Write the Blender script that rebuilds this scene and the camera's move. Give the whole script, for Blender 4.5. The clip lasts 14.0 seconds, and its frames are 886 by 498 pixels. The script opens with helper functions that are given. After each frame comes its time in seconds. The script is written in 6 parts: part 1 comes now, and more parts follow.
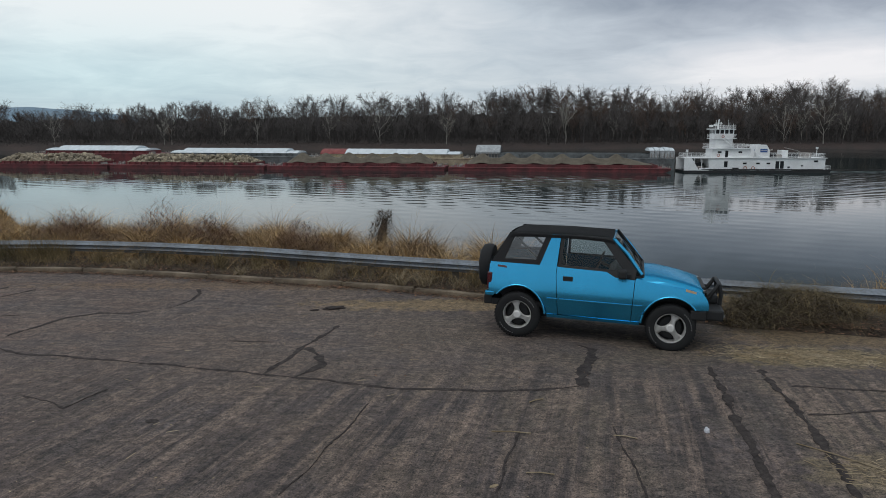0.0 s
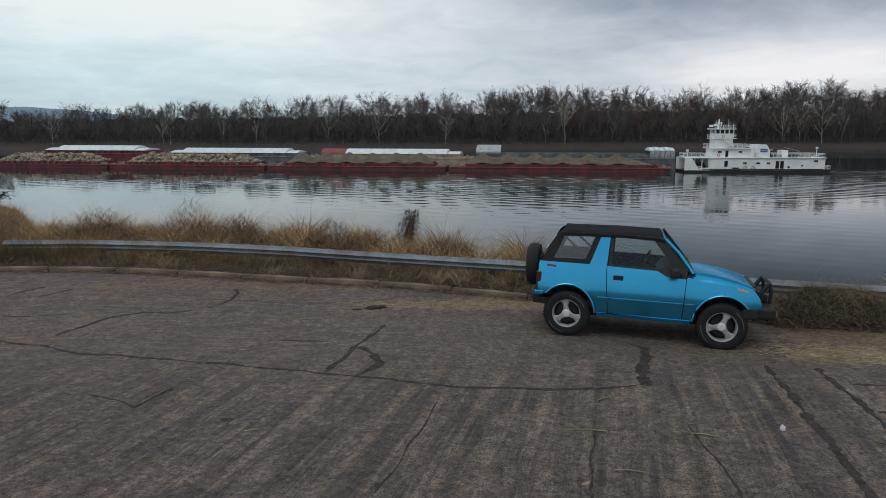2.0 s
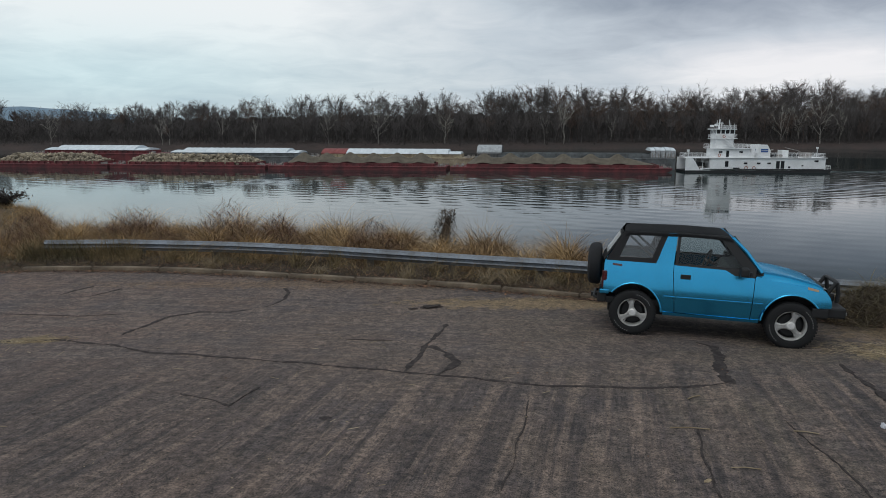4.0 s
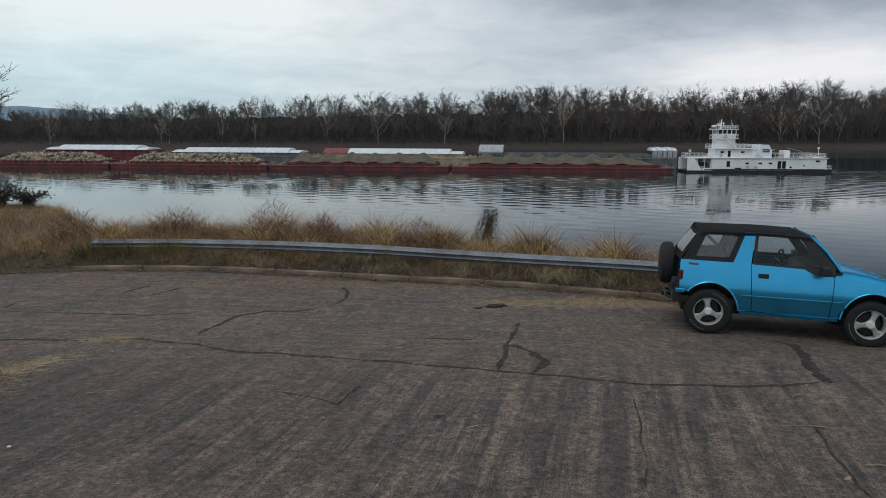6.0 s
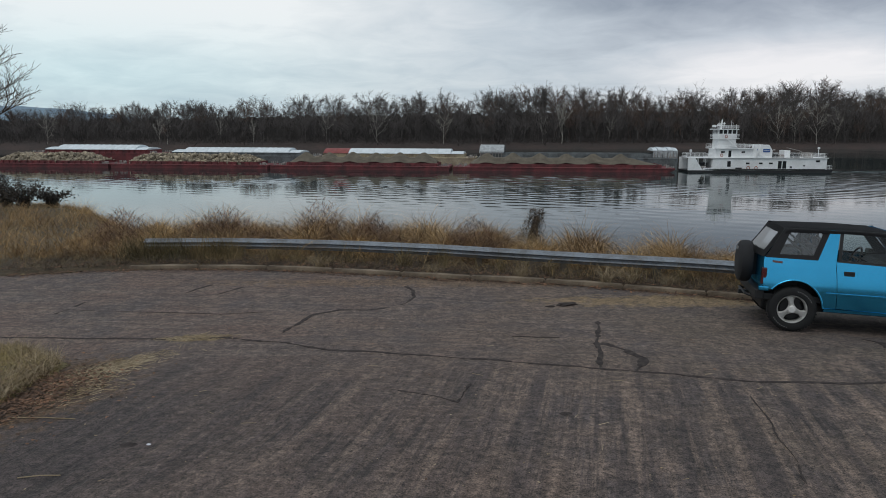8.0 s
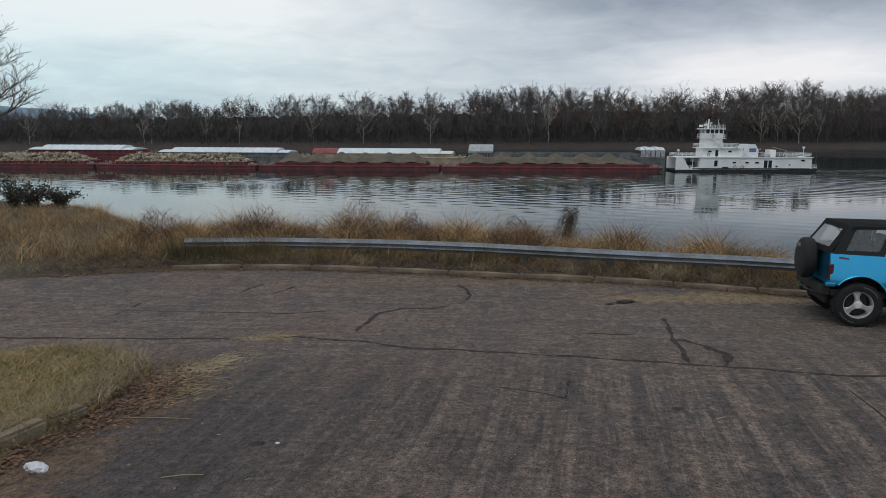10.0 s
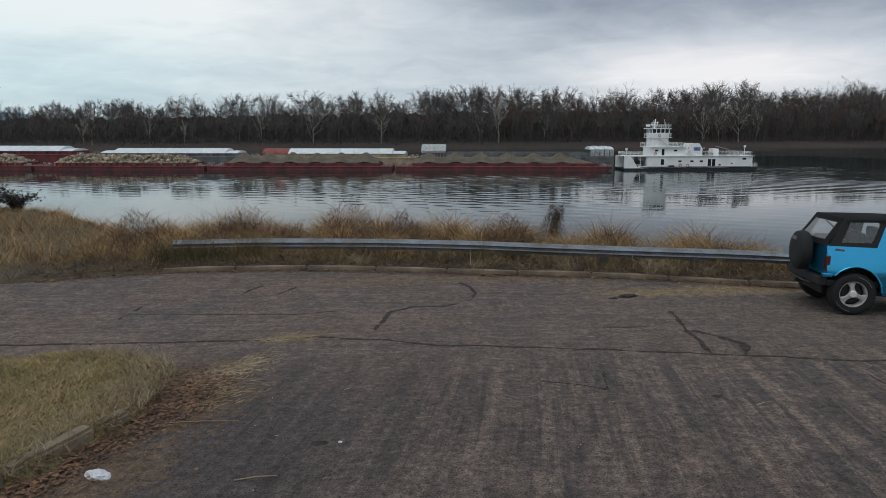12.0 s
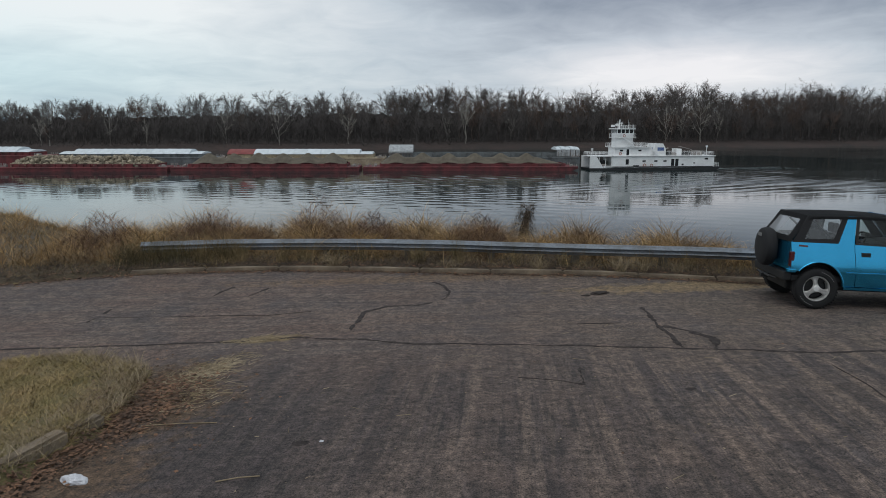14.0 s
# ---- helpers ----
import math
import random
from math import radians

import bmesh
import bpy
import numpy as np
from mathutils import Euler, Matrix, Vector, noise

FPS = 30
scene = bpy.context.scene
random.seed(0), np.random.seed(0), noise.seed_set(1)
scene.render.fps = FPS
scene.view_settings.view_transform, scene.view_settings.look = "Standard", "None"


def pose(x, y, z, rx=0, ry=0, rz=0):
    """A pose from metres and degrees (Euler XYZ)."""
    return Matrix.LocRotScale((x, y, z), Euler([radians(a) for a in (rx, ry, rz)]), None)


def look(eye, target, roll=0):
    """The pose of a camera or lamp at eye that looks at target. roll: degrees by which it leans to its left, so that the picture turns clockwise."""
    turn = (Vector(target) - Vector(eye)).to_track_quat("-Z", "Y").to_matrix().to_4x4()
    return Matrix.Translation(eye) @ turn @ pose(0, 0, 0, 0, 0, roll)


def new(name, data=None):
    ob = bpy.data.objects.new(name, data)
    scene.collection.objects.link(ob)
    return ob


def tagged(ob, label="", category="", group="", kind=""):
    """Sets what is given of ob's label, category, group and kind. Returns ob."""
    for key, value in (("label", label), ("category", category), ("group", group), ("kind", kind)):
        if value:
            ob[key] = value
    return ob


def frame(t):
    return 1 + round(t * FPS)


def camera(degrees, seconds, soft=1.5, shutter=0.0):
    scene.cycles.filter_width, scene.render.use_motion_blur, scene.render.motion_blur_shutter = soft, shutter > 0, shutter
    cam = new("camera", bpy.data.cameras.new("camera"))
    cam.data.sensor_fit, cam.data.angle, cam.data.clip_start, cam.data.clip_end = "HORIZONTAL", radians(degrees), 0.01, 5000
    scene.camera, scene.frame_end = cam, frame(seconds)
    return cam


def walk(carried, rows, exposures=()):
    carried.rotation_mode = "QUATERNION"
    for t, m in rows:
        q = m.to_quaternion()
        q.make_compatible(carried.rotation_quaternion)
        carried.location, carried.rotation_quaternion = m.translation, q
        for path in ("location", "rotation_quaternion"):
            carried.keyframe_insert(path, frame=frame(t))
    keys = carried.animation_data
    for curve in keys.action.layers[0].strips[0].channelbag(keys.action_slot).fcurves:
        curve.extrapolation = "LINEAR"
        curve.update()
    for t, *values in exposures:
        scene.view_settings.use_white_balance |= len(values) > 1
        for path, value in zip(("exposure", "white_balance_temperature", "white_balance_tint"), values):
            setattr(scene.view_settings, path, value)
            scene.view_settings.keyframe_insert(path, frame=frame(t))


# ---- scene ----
cam = camera(66.4, 14.0, soft=0.9)
METRES, EYE, TILT, LEAN, TURN = 6.94, 3.0, -10.2, 0.0, 0.0
ROWS = [
    (0.0, 0.0, 0.0, 0.0, -0.0, 0.0, 0.0),
    (0.5, -0.0219, -0.0003, -0.0001, -0.03, 0.0, 0.0),
    (1.0, -0.052, -0.0017, -0.0005, -0.08, -0.0, 0.02),
    (1.5, -0.0801, -0.0031, -0.0009, -0.13, -0.0, 0.03),
    (2.0, -0.1129, -0.0041, -0.0012, -0.19, -0.01, 0.03),
    (2.5, -0.1428, -0.0049, -0.0015, -0.25, -0.01, 0.02),
    (3.0, -0.1803, -0.0058, -0.0019, -0.31, -0.01, 0.02),
    (6.0, -0.4375, -0.0082, -0.0041, -0.62, -0.02, 0.02),
    (6.5, -0.4828, -0.0081, -0.0049, -0.69, -0.02, 0.01),
    (7.0, -0.5351, -0.0077, -0.0061, -0.78, -0.01, 0.05),
    (7.5, -0.5805, -0.0072, -0.0069, -0.85, -0.02, 0.04),
    (8.0, -0.6322, -0.007, -0.0075, -0.93, -0.02, 0.06),
    (11.0, -0.9055, -0.0068, -0.0118, -3.36, -0.05, 0.48),
    (11.5, -0.9412, -0.0061, -0.0125, -4.34, -0.06, 0.66),
    (12.0, -0.9747, -0.0052, -0.0137, -6.38, -0.09, 1.12),
    (12.5, -0.9901, -0.0055, -0.0146, -7.85, -0.12, 1.41),
    (13.0, -0.995, -0.0061, -0.0157, -8.62, -0.13, 1.56),
    (13.5, -0.9939, -0.0075, -0.0162, -8.89, -0.13, 1.6),
    (14.0, -0.9913, -0.0081, -0.0167, -9.09, -0.12, 1.59),
]
walk(cam, [(t, pose(0, 0, EYE, TILT, LEAN, TURN) @ pose(METRES * x, METRES * y, METRES * z, 90 + pitch, roll, yaw)) for t, x, y, z, yaw, pitch, roll in ROWS])


# ---- world and light ----
def nd(nt, kind, **values):
    n = nt.nodes.new(kind)
    for k, v in values.items():
        n.inputs[k.replace("_", " ")].default_value = v
    return n


def link(nt, a, b):
    nt.links.new(a, b)


world = bpy.data.worlds.new("overcast_sky")
scene.world = world
world.use_nodes = True
W = world.node_tree
W.nodes.clear()
sky = W.nodes.new("ShaderNodeTexSky")
sky.sky_type, sky.sun_disc = "NISHITA", False
sky.sun_elevation, sky.sun_rotation = radians(62), radians(216)
coord = W.nodes.new("ShaderNodeTexCoord")


def wmath(op, a, b=None, c=None):
    n = W.nodes.new("ShaderNodeMath")
    n.operation = op
    for i, v in enumerate((a, b, c)):
        if v is None:
            continue
        if isinstance(v, (int, float)):
            n.inputs[i].default_value = v
        else:
            W.links.new(v, n.inputs[i])
    return n.outputs[0]


sep = W.nodes.new("ShaderNodeSeparateXYZ")
link(W, coord.outputs["Generated"], sep.inputs[0])
dx, dy, dz = sep.outputs
up = wmath("ADD", wmath("MAXIMUM", dz, 0.0), 0.16)
flat = W.nodes.new("ShaderNodeCombineXYZ")
link(W, wmath("DIVIDE", dx, up), flat.inputs[0])
link(W, wmath("DIVIDE", dy, up), flat.inputs[1])
cl = nd(W, "ShaderNodeTexNoise", Scale=0.85, Detail=6.0, Roughness=0.55, Distortion=0.5)
link(W, flat.outputs[0], cl.inputs["Vector"])
cl2 = nd(W, "ShaderNodeTexNoise", Scale=2.6, Detail=5.0, Roughness=0.6, Distortion=0.8)
link(W, flat.outputs[0], cl2.inputs["Vector"])


def glow(az, el, wide, high):
    """A soft oval of the cloud cover, 1 in its middle, round an azimuth (from +y to +x) and elevation in degrees."""
    a = wmath("ARCTAN2", dx, dy)
    da = wmath("DIVIDE", wmath("SUBTRACT", a, radians(az)), radians(wide))
    de = wmath("DIVIDE", wmath("SUBTRACT", wmath("ARCSINE", dz), radians(el)), radians(high))
    r2 = wmath("ADD", wmath("MULTIPLY", da, da), wmath("MULTIPLY", de, de))
    return wmath("POWER", 2.718, wmath("MULTIPLY", r2, -1.0))


lum = wmath("ADD", 0.36, wmath("MULTIPLY", cl.outputs["Fac"], 0.50))
lum = wmath("ADD", lum, wmath("MULTIPLY", wmath("SUBTRACT", cl2.outputs["Fac"], 0.5), 0.34))
lum = wmath("ADD", lum, wmath("MULTIPLY", glow(-20, 15.0, 26, 10.5), 0.70))
lum = wmath("ADD", lum, wmath("MULTIPLY", glow(28.5, 4.2, 12, 3.0), 0.46))
lum = wmath("SUBTRACT", lum, wmath("MULTIPLY", glow(31, 18.5, 34, 9.5), 0.92))
ramp = W.nodes.new("ShaderNodeValToRGB")
ramp.color_ramp.elements[0].position, ramp.color_ramp.elements[0].color = 0.12, (0.17, 0.20, 0.24, 1)
ramp.color_ramp.elements[1].position, ramp.color_ramp.elements[1].color = 1.0, (0.93, 0.96, 0.97, 1)
mid = ramp.color_ramp.elements.new(0.62)
mid.color = (0.57, 0.65, 0.71, 1)
ramp.color_ramp.elements.new(0.30).color = (0.30, 0.36, 0.43, 1)
link(W, lum, ramp.inputs[0])
tint = W.nodes.new("ShaderNodeMix")
tint.data_type, tint.blend_type = "RGBA", "MULTIPLY"
link(W, glow(-28, 3.5, 22, 4.0), tint.inputs[0])
link(W, ramp.outputs[0], tint.inputs[6])
tint.inputs[7].default_value = (0.78, 0.93, 0.96, 1)
tint2 = W.nodes.new("ShaderNodeMix")
tint2.data_type, tint2.blend_type = "RGBA", "MULTIPLY"
link(W, glow(28, 8, 24, 8.0), tint2.inputs[0])
link(W, tint.outputs[2], tint2.inputs[6])
tint2.inputs[7].default_value = (1.0, 0.95, 0.97, 1)
bg1 = nd(W, "ShaderNodeBackground", Strength=0.06)
bg2 = nd(W, "ShaderNodeBackground", Strength=1.0)
link(W, sky.outputs[0], bg1.inputs[0])
link(W, tint2.outputs[2], bg2.inputs[0])
wmix = nd(W, "ShaderNodeMixShader", Fac=0.9)
link(W, bg1.outputs[0], wmix.inputs[1])
link(W, bg2.outputs[0], wmix.inputs[2])
wout = W.nodes.new("ShaderNodeOutputWorld")
link(W, wmix.outputs[0], wout.inputs[0])

sun_data = bpy.data.lights.new("sun", "SUN")
sun_data.energy, sun_data.angle, sun_data.color = 0.75, radians(40), (1.0, 0.96, 0.9)
sun = new("sun", sun_data)
sun.matrix_world = look((-22, -30, 70), (0, 0, 0))

# ---- materials ----


def material(name, colour, rough=0.8, metal=0.0, vary=0.25, scale=3.0, fine=60.0, bump=0.2, bump_dist=0.01, dark=None, island=0.0, rand=0.0, coat=0.0, spec=0.5):
    """Principled surface with grain at two scales, a second tone in stains, and relief."""
    m = bpy.data.materials.new(name)
    m.use_nodes = True
    nt = m.node_tree
    b = nt.nodes["Principled BSDF"]
    b.inputs["Roughness"].default_value, b.inputs["Metallic"].default_value = rough, metal
    b.inputs["Coat Weight"].default_value, b.inputs["Coat Roughness"].default_value = coat, 0.05
    b.inputs["Specular IOR Level"].default_value = spec
    tc = nt.nodes.new("ShaderNodeTexCoord")
    n1 = nd(nt, "ShaderNodeTexNoise", Scale=scale, Detail=5.0, Roughness=0.6)
    n2 = nd(nt, "ShaderNodeTexNoise", Scale=fine, Detail=3.0, Roughness=0.6)
    link(nt, tc.outputs["Object"], n1.inputs["Vector"])
    link(nt, tc.outputs["Object"], n2.inputs["Vector"])
    mixc = nt.nodes.new("ShaderNodeMix")
    mixc.data_type = "RGBA"
    dark = dark or tuple(c * (1 - vary) for c in colour)
    mixc.inputs[6].default_value, mixc.inputs[7].default_value = (*dark, 1), (*colour, 1)
    mr = nd(nt, "ShaderNodeMapRange", From_Min=0.35, From_Max=0.65)
    link(nt, n1.outputs["Fac"], mr.inputs[0])
    link(nt, mr.outputs[0], mixc.inputs[0])
    hsv = nt.nodes.new("ShaderNodeHueSaturation")
    link(nt, mixc.outputs[2], hsv.inputs["Color"])
    v = nd(nt, "ShaderNodeMapRange", To_Min=1 - vary * 0.8, To_Max=1 + vary * 0.8, From_Min=0.3, From_Max=0.7)
    link(nt, n2.outputs["Fac"], v.inputs[0])
    value = v.outputs[0]
    for amount, node, sock in ((island, "ShaderNodeNewGeometry", "Random Per Island"), (rand, "ShaderNodeObjectInfo", "Random")):
        if amount:
            src = nt.nodes.new(node)
            r = nd(nt, "ShaderNodeMapRange", To_Min=1 - amount, To_Max=1 + amount)
            link(nt, src.outputs[sock], r.inputs[0])
            mul = nt.nodes.new("ShaderNodeMath")
            mul.operation = "MULTIPLY"
            link(nt, value, mul.inputs[0])
            link(nt, r.outputs[0], mul.inputs[1])
            value = mul.outputs[0]
    link(nt, value, hsv.inputs["Value"])
    link(nt, hsv.outputs[0], b.inputs["Base Color"])
    if bump:
        bp = nd(nt, "ShaderNodeBump", Strength=bump, Distance=bump_dist)
        link(nt, n2.outputs["Fac"], bp.inputs["Height"])
        link(nt, bp.outputs[0], b.inputs["Normal"])
    return m


def glass(name, colour=(0.9, 0.95, 0.95), alpha=0.35, rough=0.03):
    m = bpy.data.materials.new(name)
    m.use_nodes = True
    nt = m.node_tree
    nt.nodes.clear()
    out = nt.nodes.new("ShaderNodeOutputMaterial")
    tr = nt.nodes.new("ShaderNodeBsdfTransparent")
    tr.inputs[0].default_value = (*colour, 1)
    gl = nd(nt, "ShaderNodeBsdfGlossy", Roughness=rough)
    fr = nd(nt, "ShaderNodeFresnel", IOR=1.5)
    add = nd(nt, "ShaderNodeMath")
    add.operation = "ADD"
    add.inputs[1].default_value = alpha
    link(nt, fr.outputs[0], add.inputs[0])
    mx = nt.nodes.new("ShaderNodeMixShader")
    link(nt, add.outputs[0], mx.inputs[0])
    link(nt, tr.outputs[0], mx.inputs[1])
    link(nt, gl.outputs[0], mx.inputs[2])
    link(nt, mx.outputs[0], out.inputs[0])
    return m


M_TURF = material("turf_soil", (0.17, 0.128, 0.062), 0.95, vary=0.4, scale=1.6, fine=30, bump=0.6, bump_dist=0.03, dark=(0.10, 0.085, 0.035))
M_FIELD = material("field_soil", (0.080, 0.058, 0.034), 0.95, vary=0.5, scale=1.3, fine=12, bump=0.6, bump_dist=0.05, dark=(0.045, 0.033, 0.020))
M_SOIL = material("soil", (0.060, 0.040, 0.028), 0.95, vary=0.4, scale=1.2, fine=25, bump=0.6, bump_dist=0.03, dark=(0.034, 0.024, 0.017))
M_KERB = material("kerb_concrete", (0.27, 0.21, 0.15), 0.9, vary=0.3, scale=1.7, fine=50, bump=0.5, dark=(0.085, 0.062, 0.044))
M_TAR = material("tar", (0.066, 0.054, 0.050), 0.92, vary=0.45, scale=13, fine=55, bump=0.8, dark=(0.026, 0.021, 0.020), spec=0.2)
M_STEEL = material("galvanised_steel", (0.23, 0.26, 0.30), 0.55, metal=0.3, vary=0.3, scale=1.6, fine=22, bump=0.1, dark=(0.14, 0.145, 0.155))
M_POST = material("weathered_post", (0.12, 0.10, 0.08), 0.9, vary=0.4)
M_STRAW = material("straw", (0.31, 0.245, 0.16), 0.85, vary=0.2, bump=0, island=0.5, dark=(0.19, 0.135, 0.075))
M_DRY = material("dry_grass", (0.44, 0.285, 0.125), 0.85, vary=0.25, scale=1.1, bump=0, island=0.6, dark=(0.15, 0.085, 0.042))
M_LAWN = material("winter_lawn", (0.33, 0.235, 0.115), 0.85, vary=0.2, scale=1.6, bump=0, island=0.5, dark=(0.205, 0.165, 0.06))
M_FIELDGRASS = material("rough_winter_grass", (0.235, 0.165, 0.08), 0.85, vary=0.2, scale=0.8, bump=0, island=0.55, dark=(0.085, 0.07, 0.032))
M_LEAF = material("fallen_leaf", (0.175, 0.09, 0.05), 0.85, vary=0.3, bump=0, island=0.6, dark=(0.07, 0.04, 0.025))
M_TWIG = material("grey_twig", (0.095, 0.070, 0.052), 0.9, vary=0.3, bump=0, island=0.4)
M_BARK = material("far_bark", (0.130, 0.114, 0.108), 0.95, vary=0.3, scale=0.3, fine=5, bump=0, island=0.35)
M_RUST = material("russet_twig", (0.140, 0.098, 0.080), 0.95, vary=0.3, scale=0.3, fine=5, bump=0, island=0.35)
M_PALE = material("pale_bark", (0.36, 0.33, 0.29), 0.9, vary=0.35, scale=0.4, fine=4, bump=0)
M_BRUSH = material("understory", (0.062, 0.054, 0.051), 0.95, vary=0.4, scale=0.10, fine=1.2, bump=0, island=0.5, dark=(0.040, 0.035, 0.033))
# Pale blue is the air's haze, put into the hills' base colour.
M_HAZED_HILL = material("hazed_far_hill", (0.20, 0.28, 0.35), 1.0, vary=0.15, scale=0.01, fine=0.1, bump=0)
M_FARBANK = material("far_bank", (0.052, 0.034, 0.029), 0.95, vary=0.35, scale=0.08, fine=1.0, bump=0.4, bump_dist=0.3, dark=(0.034, 0.026, 0.023))

# ---- shaping helpers ----


def mesh_object(name, verts, faces, mat, smooth=False):
    me = bpy.data.meshes.new(name)
    me.from_pydata([tuple(v) for v in verts], [], [tuple(f) for f in faces])
    me.materials.append(mat)
    if smooth:
        me.shade_smooth()
    me.update()
    return new(name, me)


def part(name, bm, mat, parent=None, label="", smooth=False):
    """Links a bmesh as one mesh object under a thing or a part."""
    me = bpy.data.meshes.new(name)
    bmesh.ops.recalc_face_normals(bm, faces=bm.faces)
    bm.to_mesh(me)
    bm.free()
    me.materials.append(mat)
    if smooth:
        me.shade_smooth()
        me.set_sharp_from_angle(angle=radians(35))
    ob = new(name, me)
    if parent is not None:
        ob.parent = parent
    return tagged(ob, label)


def thing(name, label, category, group="", m=None, kind=""):
    ob = tagged(new(name), label, category, group, kind)
    ob.empty_display_size = 0.2
    if m is not None:
        ob.matrix_world = m
    return ob


def box(bm, x0, x1, y0, y1, z0, z1, bevel=0.0):
    vs = [bm.verts.new((x, y, z)) for x in (x0, x1) for y in (y0, y1) for z in (z0, z1)]
    fs = [bm.faces.new([vs[i] for i in q]) for q in ((0, 1, 3, 2), (4, 6, 7, 5), (0, 4, 5, 1), (2, 3, 7, 6), (0, 2, 6, 4), (1, 5, 7, 3))]
    if bevel:
        es = list({e for f in fs for e in f.edges})
        bmesh.ops.bevel(bm, geom=es, offset=bevel, segments=2, affect="EDGES", profile=0.6)
    return bm


def boxed(x0, x1, y0, y1, z0, z1, bevel=0.0):
    return box(bmesh.new(), x0, x1, y0, y1, z0, z1, bevel)


def tube(bm, path, radius, sides=8, close=True):
    """A round bar along a list of points; radius may be one number or one a point."""
    pts = [Vector(p) for p in path]
    rings = []
    for i, p in enumerate(pts):
        d = (pts[min(i + 1, len(pts) - 1)] - pts[max(i - 1, 0)]).normalized()
        a = d.cross(Vector((0, 0, 1)) if abs(d.z) < 0.9 else Vector((1, 0, 0))).normalized()
        b = d.cross(a)
        r = radius[i] if isinstance(radius, (list, tuple)) else radius
        rings.append([bm.verts.new(p + a * (r * math.cos(2 * math.pi * k / sides)) + b * (r * math.sin(2 * math.pi * k / sides))) for k in range(sides)])
    for r0, r1 in zip(rings, rings[1:]):
        for k in range(sides):
            bm.faces.new((r0[k], r0[(k + 1) % sides], r1[(k + 1) % sides], r1[k]))
    if close:
        bm.faces.new(rings[0])
        bm.faces.new(rings[-1][::-1])
    return bm


def prism(bm, poly, y0, y1):
    """A polygon in x and z, drawn out from y0 to y1."""
    a = [bm.verts.new((x, y0, z)) for x, z in poly]
    b = [bm.verts.new((x, y1, z)) for x, z in poly]
    bm.faces.new(a)
    bm.faces.new(b[::-1])
    n = len(poly)
    for i in range(n):
        bm.faces.new((a[i], b[i], b[(i + 1) % n], a[(i + 1) % n]))
    return bm


def lathe(bm, profile, sides=32, closed=False):
    """Turns a profile of (radius, y) round the y axis."""
    rings = [[bm.verts.new((r * math.cos(2 * math.pi * k / sides), y, r * math.sin(2 * math.pi * k / sides))) for k in range(sides)] for r, y in profile]
    pairs = list(zip(rings, rings[1:])) + ([(rings[-1], rings[0])] if closed else [])
    for r0, r1 in pairs:
        for k in range(sides):
            bm.faces.new((r0[k], r0[(k + 1) % sides], r1[(k + 1) % sides], r1[k]))
    return bm


# ---- the lie of the land ----
RAIL_X = [-30, -13, -9.4, -6.3, -4.2, -2.2, 0.74, 4.5, 7.2, 12, 40]
RAIL_Y = [17.6, 15.9, 15.95, 15.45, 15.0, 14.35, 13.32, 11.78, 10.92, 9.4, 2.0]
EDGE_X = [-40, -22, -13.5, -12.0, -10.4, -8.2, -6.0, -4.0, -2.1, -0.95, 0.8, 1.4, 3.0, 4.8, 6.6, 9, 14, 40]
EDGE_Y = [3.0, 11.5, 14.3, 14.72, 14.95, 14.85, 14.4, 13.85, 13.45, 13.1, 12.4, 12.1, 11.5, 10.6, 10.0, 9.2, 7.6, 0]
BANK_X = [-60, -30, -20, -14, -10, -6, -2, 2, 5, 9, 40]
BANK_W = [26, 22, 14, 5.5, 4.2, 4.2, 3.6, 2.6, 1.6, 1.3, 1.3]
WATER = -9.0
ISLAND = [(-11.4, 9.46), (-10.2, 9.3), (-9.45, 8.8), (-9.15, 8.3), (-9.1, 7.7), (-9.15, 7.1), (-9.3, 6.6), (-9.6, 5.9), (-10.2, 4.4), (-11.4, 2.0), (-14, -2), (-24, -3), (-24, 6.4), (-18, 8.6), (-14, 9.4)]


def smooth(a, b, v):
    t = min(1, max(0, (v - a) / (b - a)))
    return t * t * (3 - 2 * t)


def lot(x, y):
    z = 0.307 - 0.044 * min(max(y, -6), 11.7)
    fade = 1 if y < 9 else max(0.0, 1 - (y - 9) / 3)
    z -= 0.03 * min(max(0, -x - 6), 12) * fade
    return z + 0.012 * min(max(0, x), 10) * (1 - smooth(6.5, 9, y)) - 0.045 * smooth(1.5, 3.5, x) * smooth(7, 9, y)


def inside(poly, x, y):
    c = False
    for i in range(len(poly)):
        (x0, y0), (x1, y1) = poly[i - 1], poly[i]
        if (y0 > y) != (y1 > y) and x < (x1 - x0) * (y - y0) / (y1 - y0) + x0:
            c = not c
    return c


def rail_y(x):
    return float(np.interp(x, RAIL_X, RAIL_Y))


def edge_y(x):
    return float(np.interp(x, EDGE_X, EDGE_Y))


def bank_y(x):
    return rail_y(x) + float(np.interp(x, BANK_X, BANK_W))


def far_y(x):
    return 362 + 0.09 * min(max(x, -600), 600) + 5 * math.sin(x * 0.021)


